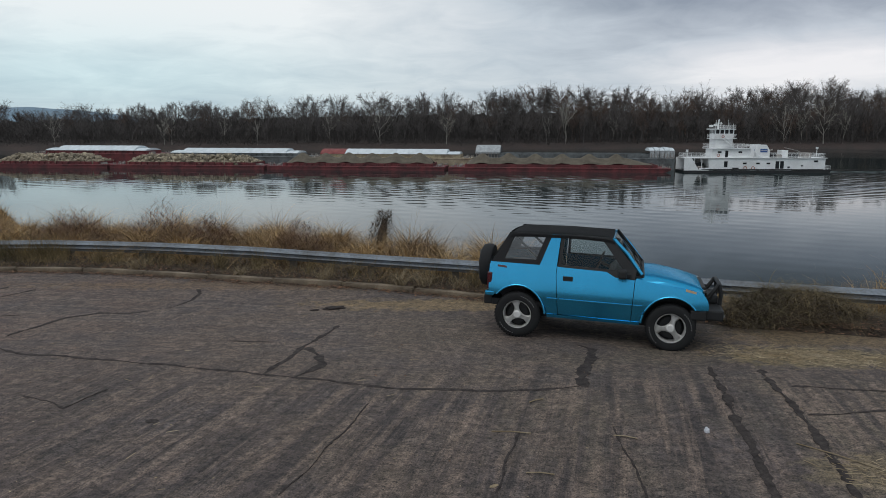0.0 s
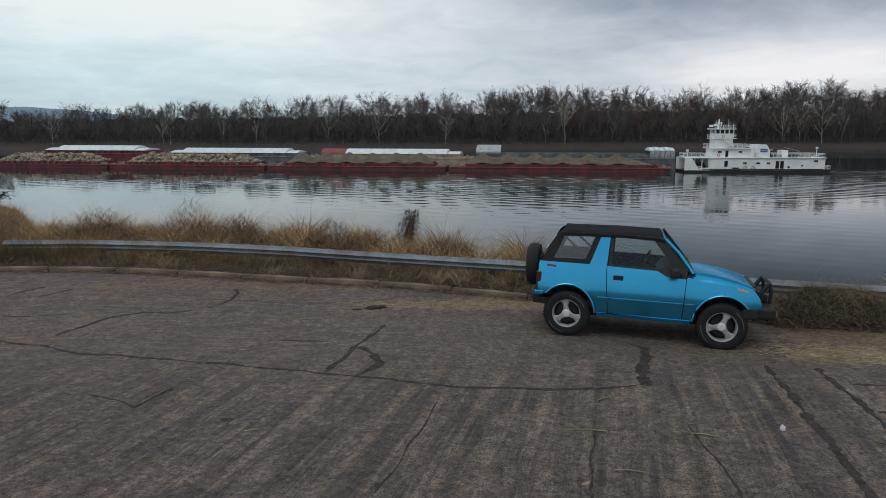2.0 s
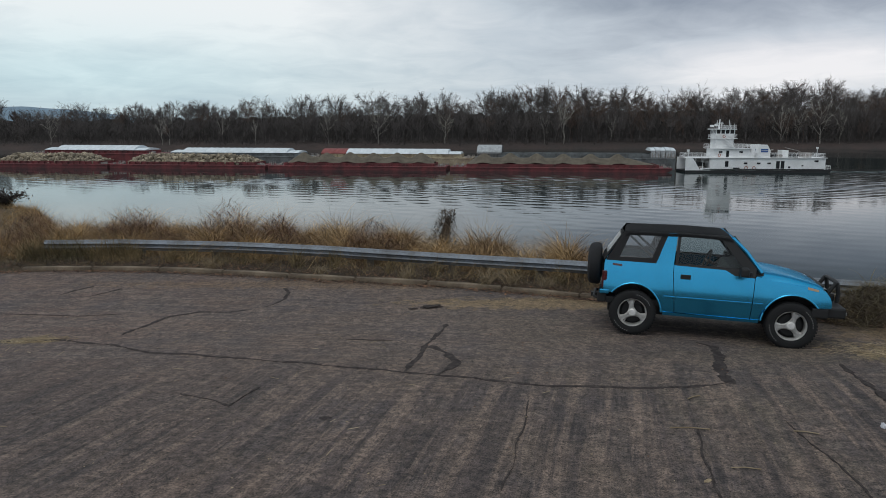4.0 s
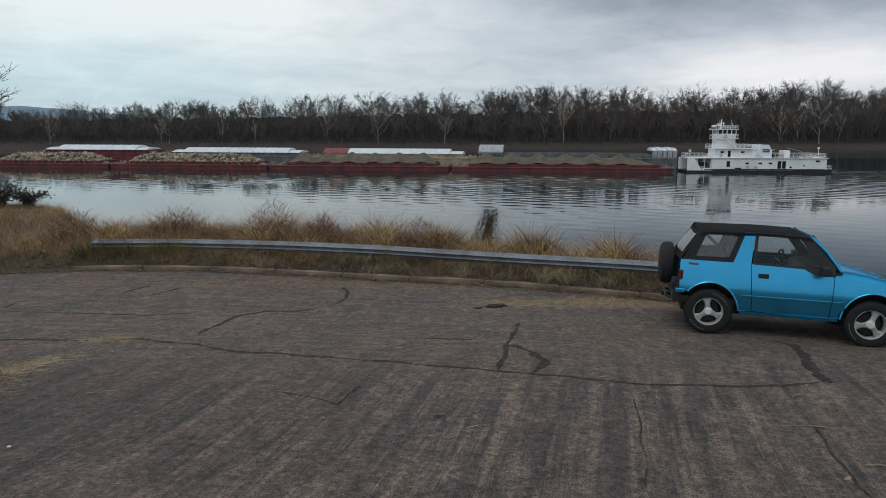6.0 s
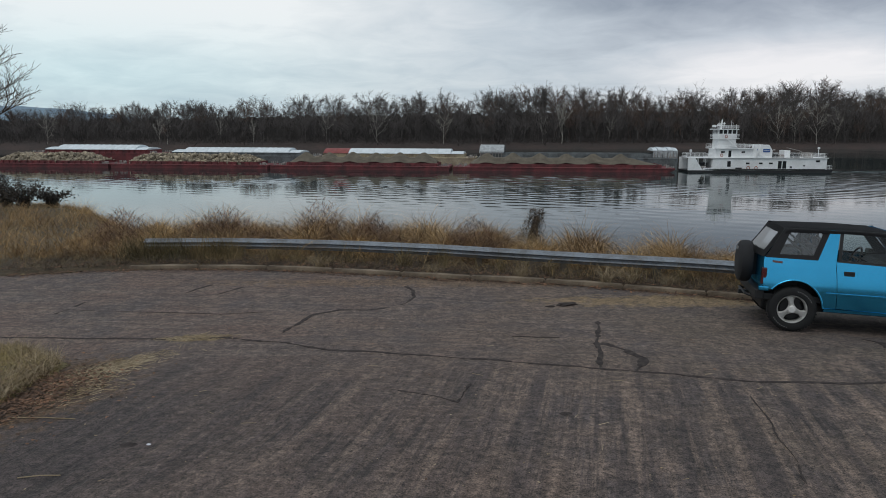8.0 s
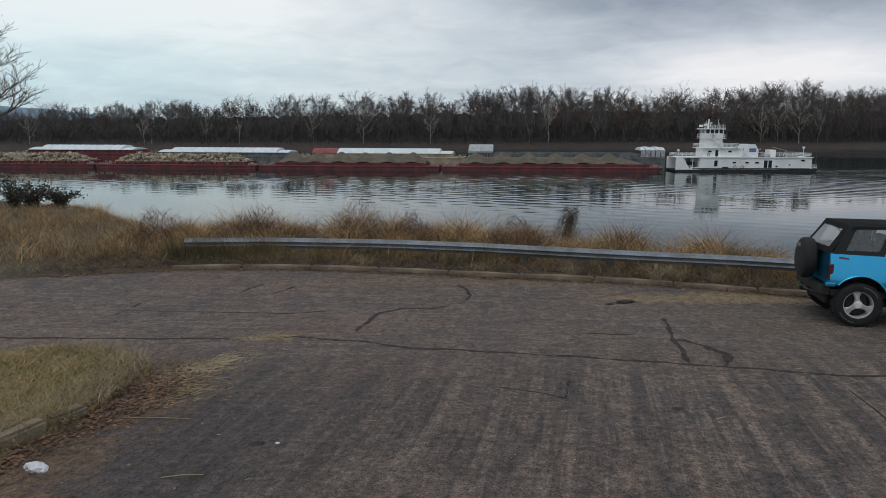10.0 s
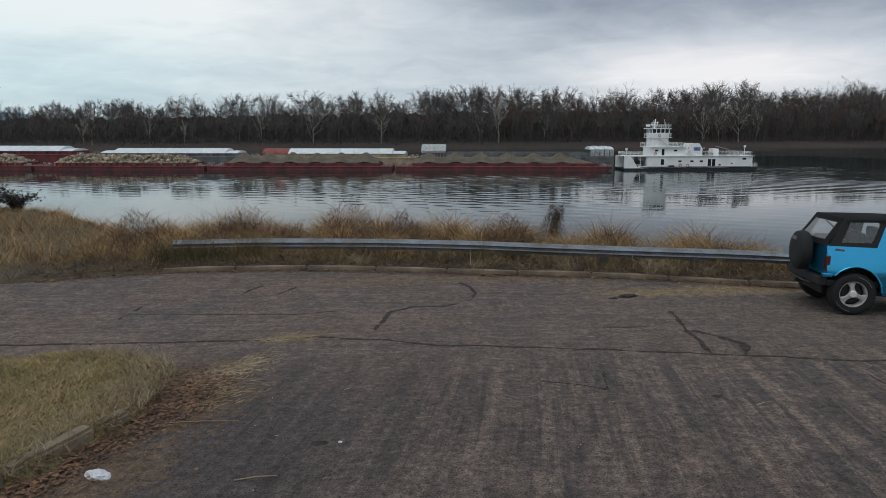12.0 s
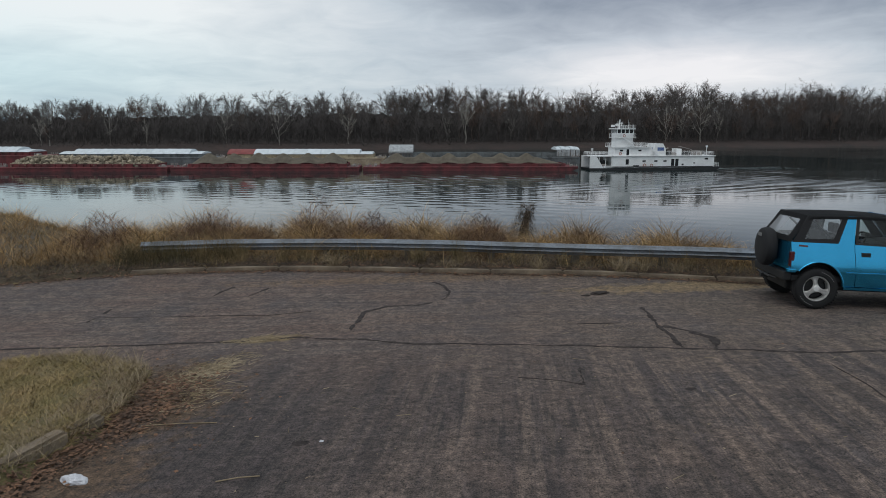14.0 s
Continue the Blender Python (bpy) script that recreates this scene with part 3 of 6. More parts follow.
def crown_tree(seed, wide=0.25, fork=0.26, limbs=13, twigs=10, thick=1.0):
    """A leafless tree one metre tall: a trunk, limbs that rise into a rounded crown, branches and fine twigs."""
    rng = np.random.default_rng(seed)
    segs = []
    mid = np.array([0.0, 0.0, 0.5 + fork * 0.5])
    lean = rng.normal(size=2) * 0.03
    trunk = [np.array([lean[0] * t + 0.008 * rng.normal(), lean[1] * t, t * 0.78]) for t in (0, 0.2, 0.4, 0.6, 0.8, 1.0)]
    for k in range(5):
        segs.append((trunk[k], trunk[k + 1], (0.012 - 0.002 * k) * thick, (0.010 - 0.002 * k) * thick))
    for k in range(limbs):
        u = fork + (0.72 - fork) * (k + rng.random()) / limbs
        start = np.array([lean[0] * u / 0.78, lean[1] * u / 0.78, u])
        az = k * 2.4 + rng.normal() * 0.4
        rise = rng.uniform(0.05, 1.0) ** 0.8 if k < limbs * 0.7 else rng.uniform(0.6, 1.0)
        out = wide * math.sqrt(max(0.08, 1 - (rise * 0.93) ** 2)) * rng.uniform(0.75, 1.12)
        end = np.array([math.cos(az) * out, math.sin(az) * out, max(u + 0.08, mid[2] + (1 - mid[2]) * rise * rng.uniform(0.88, 1.0))])
        bend = start + (end - start) * (0.55, 0.55, 0.34)
        line = [start * (1 - t) ** 2 + bend * 2 * t * (1 - t) + end * t * t + rng.normal(size=3) * 0.006 * (t > 0) for t in np.linspace(0, 1, 6)]
        for j in range(5):
            segs.append((line[j], line[j + 1], (0.0052 - 0.0008 * j) * thick, (0.0044 - 0.0008 * j) * thick))
        for b in range(11):
            t = rng.uniform(0.25, 1.0)
            j = min(4, int(t * 5))
            p = line[j] + (line[j + 1] - line[j]) * (t * 5 - j)
            way = (line[j + 1] - line[j]) / (np.linalg.norm(line[j + 1] - line[j]) + 1e-9)
            away = p - mid
            away /= np.linalg.norm(away) + 1e-9
            way = way * 0.7 + away * 0.5 + rng.normal(size=3) * 0.6
            way /= np.linalg.norm(way)
            size = rng.uniform(0.06, 0.11)
            q = p + way * size * 0.5
            e = q + (way + rng.normal(size=3) * 0.3 + (0, 0, 0.15)) * size * 0.5
            segs += [(p, q, 0.0022 * thick, 0.0017 * thick), (q, e, 0.0017 * thick, 0.0011 * thick)]
            for w in range(twigs):
                v = rng.random()
                a = p + (q - p) * v * 2 if v < 0.5 else q + (e - q) * (v * 2 - 1)
                d = way * 0.5 + away * 0.35 + rng.normal(size=3) * 0.7
                segs.append((a, a + d / (np.linalg.norm(d) + 1e-9) * rng.uniform(0.03, 0.07), 0.0011 * thick, 0.0007 * thick))
    return strip_mesh(segs, 0.0007, seed)


KINDS = [crown_tree(s, w, f) for s, w, f in ((1, 0.25, 0.28), (2, 0.29, 0.22), (3, 0.20, 0.34), (4, 0.31, 0.26), (5, 0.23, 0.38), (6, 0.27, 0.20), (7, 0.18, 0.30), (8, 0.26, 0.32), (9, 0.22, 0.24), (10, 0.30, 0.34))]
OPEN = [crown_tree(s, w, f, 8, 4, 1.15) for s, w, f in ((21, 0.34, 0.10), (22, 0.42, 0.08), (23, 0.30, 0.16), (24, 0.38, 0.12), (25, 0.26, 0.2))]


def planted(kind, x, y, z, h, turn, wide=1.0):
    c, s = math.cos(turn), math.sin(turn)
    return kind @ np.array([[c, s, 0], [-s, c, 0], [0, 0, 1]]) * (h * wide, h * wide, h) + (x, y, z)


rng = random.Random(11)
grey, russet = [], []
for rank, (back, n, low) in enumerate(((2, 120, 0.52), (9, 130, 0.66), (17, 130, 0.78), (27, 130, 0.87), (36, 150, 0.96))):
    for k in range(n):
        x = -440 + 900 * (k + 0.5 + rng.uniform(-0.6, 0.6)) / n
        y = far_y(x) + 16 + back + rng.uniform(-4, 4)
        tall = 20.5 + 12.5 * smooth(-260, 170, x) + 4.0 * noise.noise((x * 0.02, 0, 4)) + 3.0 * noise.noise((x * 0.07, 3, 4)) + 5.0 * smooth(225, 300, x)
        h = tall * low * rng.uniform(0.78, 1.1)
        (russet if rng.random() < 0.08 + 0.22 * smooth(0, 120, x) else grey).append(planted(rng.choice(KINDS), x, y, land(x, y), h, rng.uniform(0, 6.3), rng.uniform(0.85, 1.25)))
tagged(joined("far_woods", grey, M_BARK), "leafless grey-brown riverside woods on the far shore", "woods", kind="stuff")
tagged(joined("far_russet_woods", russet, M_RUST), "leafless russet-tinged trees among the far woods", "woods", kind="stuff")

# dense undergrowth between the trunks
und = []
nrng = np.random.default_rng(5)
N = 60000
ux = nrng.uniform(-460, 480, N)
uy = np.array([far_y(x) for x in ux]) + 9 + nrng.random(N) * 50
uz = np.array([land(x, y) for x, y in zip(ux, uy)])
hgt = (2 + 17 * nrng.random(N) ** 1.2) * (0.7 + 0.6 * (ux + 460) / 940)
lean = nrng.normal(size=(N, 3)) * (0.75, 0.4, 0.3) + (0, 0, 0.7)
basep = np.stack([ux, uy, uz + nrng.random(N) * hgt * 0.8], 1)
topp = basep + lean * (1.0 + hgt * 0.22)[:, None]
wv = np.stack([nrng.uniform(0.05, 0.15, N), np.zeros(N), np.zeros(N)], 1)
blk = np.stack([basep - wv, basep + wv, topp + wv * 0.4, topp - wv * 0.4], 1).reshape(-1, 3)
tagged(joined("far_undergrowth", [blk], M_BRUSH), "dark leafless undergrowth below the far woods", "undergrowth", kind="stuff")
# backing sheet; its dark colour stands in for shade deep in the woods
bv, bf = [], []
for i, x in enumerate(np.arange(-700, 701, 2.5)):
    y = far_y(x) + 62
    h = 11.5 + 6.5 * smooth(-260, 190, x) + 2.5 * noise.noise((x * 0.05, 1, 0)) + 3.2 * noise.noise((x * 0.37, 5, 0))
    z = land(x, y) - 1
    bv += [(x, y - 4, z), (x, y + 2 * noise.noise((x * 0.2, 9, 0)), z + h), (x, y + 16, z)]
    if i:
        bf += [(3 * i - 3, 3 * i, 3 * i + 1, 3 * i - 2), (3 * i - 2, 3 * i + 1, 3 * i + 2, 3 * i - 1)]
tagged(mesh_object("backdrop_shaded_thicket", bv, bf, M_BRUSH), "backing sheet of thicket, coloured dark for the shaded depth of the far woods", "woods", kind="structure")

# pale trees that stand at the front of the woods
for k, (x, h, wide) in enumerate(((-205, 17, 0.9), (-143, 18, 0.9), (-147, 14, 0.8), (-115, 17, 0.9), (-98, 13, 0.8), (-60, 17, 0.9), (-34, 20, 1.0), (2, 18, 1.0), (58, 17, 0.6), (69, 24, 0.9), (96, 16, 0.8), (193, 22, 0.8), (203, 21, 0.8), (216, 26, 0.9), (228, 19, 0.7))):
    y = far_y(x) + 13
    v = planted(OPEN[k % 5], 0, 0, 0, h, k * 1.7, wide)
    tr = joined("pale_tree", [v], M_PALE)
    tr.location = (x, y, land(x, y))
    tagged(tr, "bare pale-barked tree at the edge of woods", "tree", "pale trees on the far shore")
for k, (x, h) in enumerate(((214, 37), (233, 37), (155, 34), (62, 33))):
    y = far_y(x) + 40
    tr = joined("tall_bare_tree", [planted(KINDS[(k * 2 + 1) % 8], 0, 0, 0, h, k * 2.1, 0.9)], M_BARK)
    tr.location = (x, y, land(x, y))
    tagged(tr, "tall bare grey tree rising above the woods", "tree", "tall trees on the far shore")

# ---- guard rail and kerb ----
POST_GAP = 1.9


def along(xs_from, xs_to, fy, step):
    """Points about step apart on a plan curve y = fy(x)."""
    pts, x = [(xs_from, fy(xs_from))], xs_from
    while x < xs_to:
        slope = (fy(x + 0.1) - fy(x)) / 0.1
        x += step / math.hypot(1, slope)
        pts.append((x, fy(x)))
    return pts


RAIL_TOP = 0.35
WAVE = [(0.0, 0.0), (0.055, -0.018), (0.075, -0.05), (0.10, -0.072), (0.125, -0.05), (0.145, -0.018), (0.165, -0.018), (0.185, -0.05), (0.21, -0.072), (0.235, -0.05), (0.255, -0.018), (0.31, 0.0)]


WAVE = [(h * 0.82, d * 1.25) for h, d in WAVE]


def rail_height(x):
    return RAIL_TOP + 0.012 * math.sin(x * 0.7) + 0.02 * smooth(3, 7, x)


def guard_rail(x0, x1, label):
    rail = thing("guard_rail", label, "guard rail", "guard rails above the river")
    pts = along(x0, x1, rail_y, 3.8)
    for a, b in zip(pts, pts[1:]):
        bm = bmesh.new()
        rows = []
        L = math.hypot(b[0] - a[0], b[1] - a[1])
        ux, uy = (b[0] - a[0]) / L, (b[1] - a[1]) / L
        for k in range(9):
            x, y = a[0] + (b[0] - a[0]) * k / 8, rail_y(a[0] + (b[0] - a[0]) * k / 8)
            lap = 0.004 if k == 0 else 0
            top = rail_height(x)
            row = [bm.verts.new((x - uy * -(d + lap) * -1, y + ux * (d - lap), top - h)) for h, d in WAVE]
            row += [bm.verts.new((x - uy * -(d + lap) * -1, y + ux * (d - lap + 0.005), top - h)) for h, d in reversed(WAVE)]
            rows.append(row)
        n = len(rows[0])
        for r0, r1 in zip(rows, rows[1:]):
            for k in range(n):
                bm.faces.new((r0[k], r0[(k + 1) % n], r1[(k + 1) % n], r1[k]))
        bm.faces.new(rows[0])
        bm.faces.new(rows[-1][::-1])
        beam = part("beam", bm, M_STEEL, rail, "weathered galvanised corrugated steel beam", True)
        bolt = bmesh.new()
        tube(bolt, [(a[0] + ux * 0.12, a[1] + uy * 0.12 - 0.035, rail_height(a[0]) - 0.124), (a[0] + ux * 0.12, a[1] + uy * 0.12, rail_height(a[0]) - 0.124)], 0.014, 6)
        part("bolt", bolt, M_POST, beam)
    for x, y in along(x0 + 0.35, x1 - 0.2, rail_y, POST_GAP):
        z = land(x, y + 0.14)
        bm = bmesh.new()
        box(bm, x - 0.07, x + 0.07, y + 0.03, y + 0.2, z - 0.3, rail_height(x) - 0.03, 0.008)
        part("post", bm, M_POST, rail, "grey weathered timber post")
    return rail


guard_rail(-9.3, 2.6, "weathered steel guard rail along the river bank")
guard_rail(2.7, 14.0, "weathered steel guard rail half buried in brush")
guard_rail(-11.2, -9.4, "end of the steel guard rail half hidden by dead grass")

kerb = thing("kerb", "low weathered concrete kerb stained with soil", "kerb", kind="structure")
kp = along(-11.2, 2.4, lambda x: edge_y(x) + 0.06, 1.55)
for a, b in zip(kp, kp[1:]):
    L = math.hypot(b[0] - a[0], b[1] - a[1])
    bm = bmesh.new()
    sink = 0.02 * noise.noise((a[0], 0, 0))
    prism(bm, [(0.008, -0.12), (L - 0.008, -0.12), (L - 0.008, 0.075), (L * 0.5, 0.085), (0.008, 0.075)], 0.0, 0.17)
    bmesh.ops.bevel(bm, geom=bm.edges[:], offset=0.02, segments=2, affect="EDGES")
    k = part("kerb_stone", bm, M_KERB, kerb)
    k.matrix_world = pose(a[0], a[1], lot(*a) + sink, 0, 0, math.degrees(math.atan2(b[1] - a[1], b[0] - a[0])))
for a, b in (((-9.80, 5.60), (-9.42, 6.42)), ((-9.40, 6.46), (-9.22, 6.82)), ((-10.35, 4.1), (-9.82, 5.56))):
    L = math.hypot(b[0] - a[0], b[1] - a[1])
    bm = boxed(0, L, -0.02, 0.15, -0.12, 0.13)
    bmesh.ops.bevel(bm, geom=bm.edges[:], offset=0.03, segments=2, affect="EDGES")
    k = part("kerb_stone", bm, M_KERB, kerb, "broken kerb end at the lawn")
    k.matrix_world = pose(a[0], a[1], lot(*a), 0, 0, math.degrees(math.atan2(b[1] - a[1], b[0] - a[0])))

# ---- small blue off-roader with a soft top ----
M_PAINT = material("blue_metallic_paint", (0.055, 0.385, 0.655), 0.24, metal=0.86, vary=0.05, scale=2, fine=300, bump=0.0, coat=0.1)
M_PAINT.node_tree.nodes["Principled BSDF"].inputs["Specular Tint"].default_value = (0.18, 0.65, 0.88, 1)
M_CANVAS = material("black_canvas", (0.013, 0.013, 0.015), 0.85, vary=0.25, scale=4, fine=200, bump=0.3, bump_dist=0.004)
M_PLASTIC = material("black_plastic", (0.009, 0.009, 0.010), 0.6, vary=0.2, scale=8, fine=120, bump=0.15, bump_dist=0.003)
M_RUBBER = material("tyre_rubber", (0.009, 0.009, 0.010), 0.85, vary=0.3, scale=10, fine=120, bump=0.3, bump_dist=0.004)
M_ALLOY = material("alloy_wheel", (0.74, 0.73, 0.71), 0.4, metal=0.2, vary=0.15, scale=14, fine=150, bump=0.05)
M_WHITE = material("white_lettering", (0.2, 0.2, 0.2), 0.7, vary=0.15, bump=0)
M_SEAT = material("dark_seat_cloth", (0.04, 0.04, 0.045), 0.9, vary=0.3)
M_RED = material("red_lens", (0.07, 0.006, 0.010), 0.2, vary=0.1, bump=0, coat=1.0)
M_AMBER = material("amber_lens", (0.42, 0.27, 0.15), 0.25, vary=0.1, bump=0, coat=1.0)
M_CLEAR = glass("clear_vinyl", (0.88, 0.89, 0.90), 0.10, 0.35)
M_GLASS = glass("car_glass", (0.84, 0.90, 0.88), 0.0, 0.02)

ux, uy = 0.961, -0.276
ex = Vector((ux, uy, -0.018)).normalized()
ey = Vector((-uy, ux, -0.039))
ey = (ey - ex * ey.dot(ex)).normalized()
ez = ex.cross(ey)
base_at = Vector((2.378, 10.317, -0.178)) - ex * 1.1
CAR = Matrix.Translation(base_at) @ Matrix((ex, ey, ez)).transposed().to_4x4()
car = thing("off_road_car", "small blue two-door off-roader with black soft top", "car", m=CAR)


def half(z):
    return float(np.interp(z, [0.3, 0.42, 0.60, 0.66, 0.75, 0.85, 0.93, 1.0, 1.05, 1.10, 1.16, 1.6, 1.72], [0.715, 0.765, 0.802, 0.812, 0.807, 0.796, 0.782, 0.764, 0.748, 0.732, 0.715, 0.625, 0.595]))


def side_panel(name, poly, mat, sign, parent, label="", out=0.0, thick=0.03, cuts=True):
    """A door-skin-like sheet from a side outline of (s, z), bent to the body's curve."""
    bm = bmesh.new()
    bm.faces.new([bm.verts.new((s, 0, z)) for s, z in poly])
    if cuts:
        for z in (0.42, 0.5, 0.60, 0.66, 0.75, 0.85, 0.93, 1.0, 1.05, 1.10, 1.16, 1.3, 1.45):
            bmesh.ops.bisect_plane(bm, geom=bm.verts[:] + bm.edges[:] + bm.faces[:], plane_co=(0, 0, z), plane_no=(0, 0, 1))
    for v in bm.verts:
        v.co.y = sign * (half(v.co.z) + out)
    if thick:
        inner = bmesh.ops.extrude_face_region(bm, geom=bm.faces[:])
        for g in inner["geom"]:
            if isinstance(g, bmesh.types.BMVert):
                g.co.y -= sign * thick
    return part(name, bm, mat, parent, label, True)


def arch(cs, start, end, n=12, rx=0.415, rz=0.455, cz=0.352):
    return [(cs + rx * math.cos(radians(a)), cz + rz * math.sin(radians(a))) for a in np.linspace(start, end, n)]


def frame_strip(name, outer, inner, mat, sign, parent, out=0.0, thick=0.02):
    """A flat frame between an outer and an inner outline with the same count of corners."""
    bm = bmesh.new()
    n = len(outer)
    rows = [[bm.verts.new((s, sign * (half(z) + out), z)) for s, z in o] for o in (outer, inner)]
    back = [[bm.verts.new((s, sign * (half(z) + out - thick), z)) for s, z in o] for o in (outer, inner)]
    for i in range(n):
        j = (i + 1) % n
        bm.faces.new((rows[0][i], rows[0][j], rows[1][j], rows[1][i]))
        bm.faces.new((back[0][i], back[1][i], back[1][j], back[0][j]))
        bm.faces.new((rows[0][i], back[0][i], back[0][j], rows[0][j]))
        bm.faces.new((rows[1][i], rows[1][j], back[1][j], back[1][i]))
    return part(name, bm, mat, parent)


QUARTER = [(-0.445, 0.64), (-0.452, 1.08), (-0.43, 1.135), (0.285, 1.128), (0.325, 1.18), (0.455, 1.575), (0.585, 1.575), (0.552, 1.12), (0.548, 1.0), (0.598, 0.40), (0.44, 0.395)] + arch(0, 6, 140)
DOOR = [(0.560, 1.115), (1.27, 1.095), (1.34, 1.06), (1.42, 1.02), (1.672, 1.005), (1.645, 0.385), (0.608, 0.405), (0.557, 1.0)]
FENDER = [(1.681, 1.003), (1.70, 1.03), (1.835, 0.995), (2.2, 0.95), (2.515, 0.915), (2.60, 0.89), (2.665, 0.80), (2.69, 0.72), (2.685, 0.655), (2.56, 0.645)] + arch(2.2, 40, 174) + [(1.77, 0.395), (1.654, 0.385)]
for sign in (-1, 1):
    body = side_panel("quarter_panel", QUARTER, M_PAINT, sign, car, "metallic blue quarter panel with raised pillar")
    d = side_panel("door", DOOR, M_PAINT, sign, car, "metallic blue door")
    side_panel("fender", FENDER, M_PAINT, sign, car, "metallic blue front fender")
    bm = boxed(0.655, 0.80, sign * 0.777 - 0.012, sign * 0.777 + 0.012, 0.915, 0.985, 0.008)
    part("door_handle", bm, M_PLASTIC, d, "black recessed door handle")
    for s0, s1, pr, nm in ((0.435, 0.598, body, "moulding"), (0.615, 1.655, d, "moulding"), (1.665, 1.80, car, "moulding")):
        bm = boxed(s0, s1, sign * 0.812 - 0.01, sign * 0.812 + 0.012, 0.632, 0.655, 0.006)
        part(nm, bm, M_PAINT, pr)
    side_panel("sill", [(0.44, 0.345), (0.44, 0.392), (1.77, 0.392), (1.77, 0.345)], M_PAINT, sign, car, "metallic blue sill", 0.012, 0.05, False)
    side_panel("side_marker", [(-0.33, 1.055), (-0.33, 1.085), (-0.19, 1.075), (-0.19, 1.045)], M_RED, sign, body, "dark red side marker lamp", 0.006, 0.02, False)
    side_panel("indicator", [(2.37, 0.90), (2.37, 0.935), (2.51, 0.905), (2.51, 0.875)], M_AMBER, sign, car, "pale amber indicator lens", 0.008, 0.02, False)
    side_panel("fuel_flap", [(-0.33, 0.83), (-0.33, 0.915), (-0.19, 0.905), (-0.19, 0.82)], M_PAINT, sign, body, "", 0.004, 0.01, False)
    # wheel-arch lip
    for cs, a0, a1 in ((0, 6, 140), (2.2, 40, 174)):
        bm = bmesh.new()
        tube(bm, [(s, sign * 0.806, z) for s, z in arch(cs, a0, a1, 18)], 0.014, 6)
        part("arch_lip", bm, M_PAINT, car, "", True)
        bm = bmesh.new()
        for k in range(15):
            pts = arch(cs, a0, a1, 16)
            (s0, z0), (s1, z1) = pts[k], pts[k + 1]
            bm.faces.new([bm.verts.new(p) for p in ((s0, sign * 0.79, z0), (s1, sign * 0.79, z1), (s1, sign * 0.45, z1), (s0, sign * 0.45, z0))])
        bm.faces.new([bm.verts.new((s, sign * 0.46, z)) for s, z in arch(cs, a0, a1, 16)])
        part("wheel_well", bm, M_PLASTIC, car)
    # soft-top side with clear window
    frame_strip("top_side", [(-0.43, 1.125), (-0.18, 1.575), (0.46, 1.575), (0.30, 1.12)], [(-0.235, 1.18), (-0.095, 1.53), (0.36, 1.53), (0.235, 1.19)], M_CANVAS, sign, car, 0.004)
    side_panel("quarter_window", [(-0.245, 1.17), (-0.10, 1.54), (0.37, 1.54), (0.245, 1.18)], M_CLEAR, sign, car, "clear vinyl soft-top window", -0.008, 0.0, False)
    # door window
    frame_strip("window_frame", [(0.572, 1.11), (0.595, 1.585), (1.31, 1.575), (1.69, 1.14), (1.675, 1.0), (1.40, 1.02), (1.27, 1.09)],
                [(0.615, 1.135), (0.635, 1.54), (1.19, 1.535), (1.50, 1.14), (1.47, 1.12), (1.36, 1.12), (1.27, 1.125)], M_PLASTIC, sign, d, 0.002)
    side_panel("pane", [(0.605, 1.125), (0.625, 1.55), (1.20, 1.545), (1.52, 1.13)], M_GLASS, sign, d, "clear door glass", -0.012, 0.0, False)
    bm = boxed(1.44, 1.56, sign * 0.92 - 0.09, sign * 0.92 + 0.09, 1.04, 1.17, 0.03)
    box(bm, 1.52, 1.62, sign * 0.82 - 0.06, sign * 0.82 + 0.04, 1.05, 1.10, 0.01)
    part("mirror", bm, M_PLASTIC, d, "black door mirror")
    # windscreen pillar
    bm = bmesh.new()
    tube(bm, [(1.35, sign * 0.622, 1.552), (1.55, sign * 0.665, 1.36), (1.765, sign * 0.72, 1.08)], 0.027, 8)
    part("windscreen_pillar", bm, M_PAINT, car, "", True)
    bm = boxed(-0.475, -0.40, sign * 0.755 - 0.045, sign * 0.755 + 0.03, 0.71, 0.97, 0.015)
    part("tail_lamp", bm, M_RED, car, "dark red tail lamp")
    bm = boxed(-0.50, -0.36, sign * 0.76 - 0.06, sign * 0.76 + 0.045, 0.615, 0.685, 0.02)
    part("bumper_end", bm, M_PAINT, car)
    bm = boxed(2.60, 2.66, sign * 0.56 - 0.1, sign * 0.56 + 0.1, 0.76, 0.90, 0.02)
    part("headlight", bm, M_GLASS, car, "rectangular headlight")

# hood with a crowned top and rolled sides
bm = bmesh.new()
rows = []
for s, z in ((1.70, 1.045), (1.80, 1.055), (1.95, 1.05), (2.15, 1.025), (2.35, 0.985), (2.50, 0.945), (2.59, 0.915), (2.63, 0.885)):
    w = 0.755 - 0.05 * smooth(2.3, 2.63, s)
    low_z = max(0.86, 1.005 - 0.155 * (s - 1.70) / 0.9)
    row = [(s, -w - 0.012, low_z), (s, -w + 0.015, z - 0.035), (s, -w + 0.07, z - 0.012)] + [(s, y, z + 0.015 * (1 - (y / w) ** 2)) for y in np.linspace(-0.6, 0.6, 9)] + [(s, w - 0.07, z - 0.012), (s, w - 0.015, z - 0.035), (s, w + 0.012, low_z)]
    rows.append([bm.verts.new(p) for p in row])
for r0, r1 in zip(rows, rows[1:]):
    for k in range(len(r0) - 1):
        bm.faces.new((r0[k], r0[k + 1], r1[k + 1], r1[k]))
part("hood", bm, M_PAINT, car, "metallic blue hood", True)
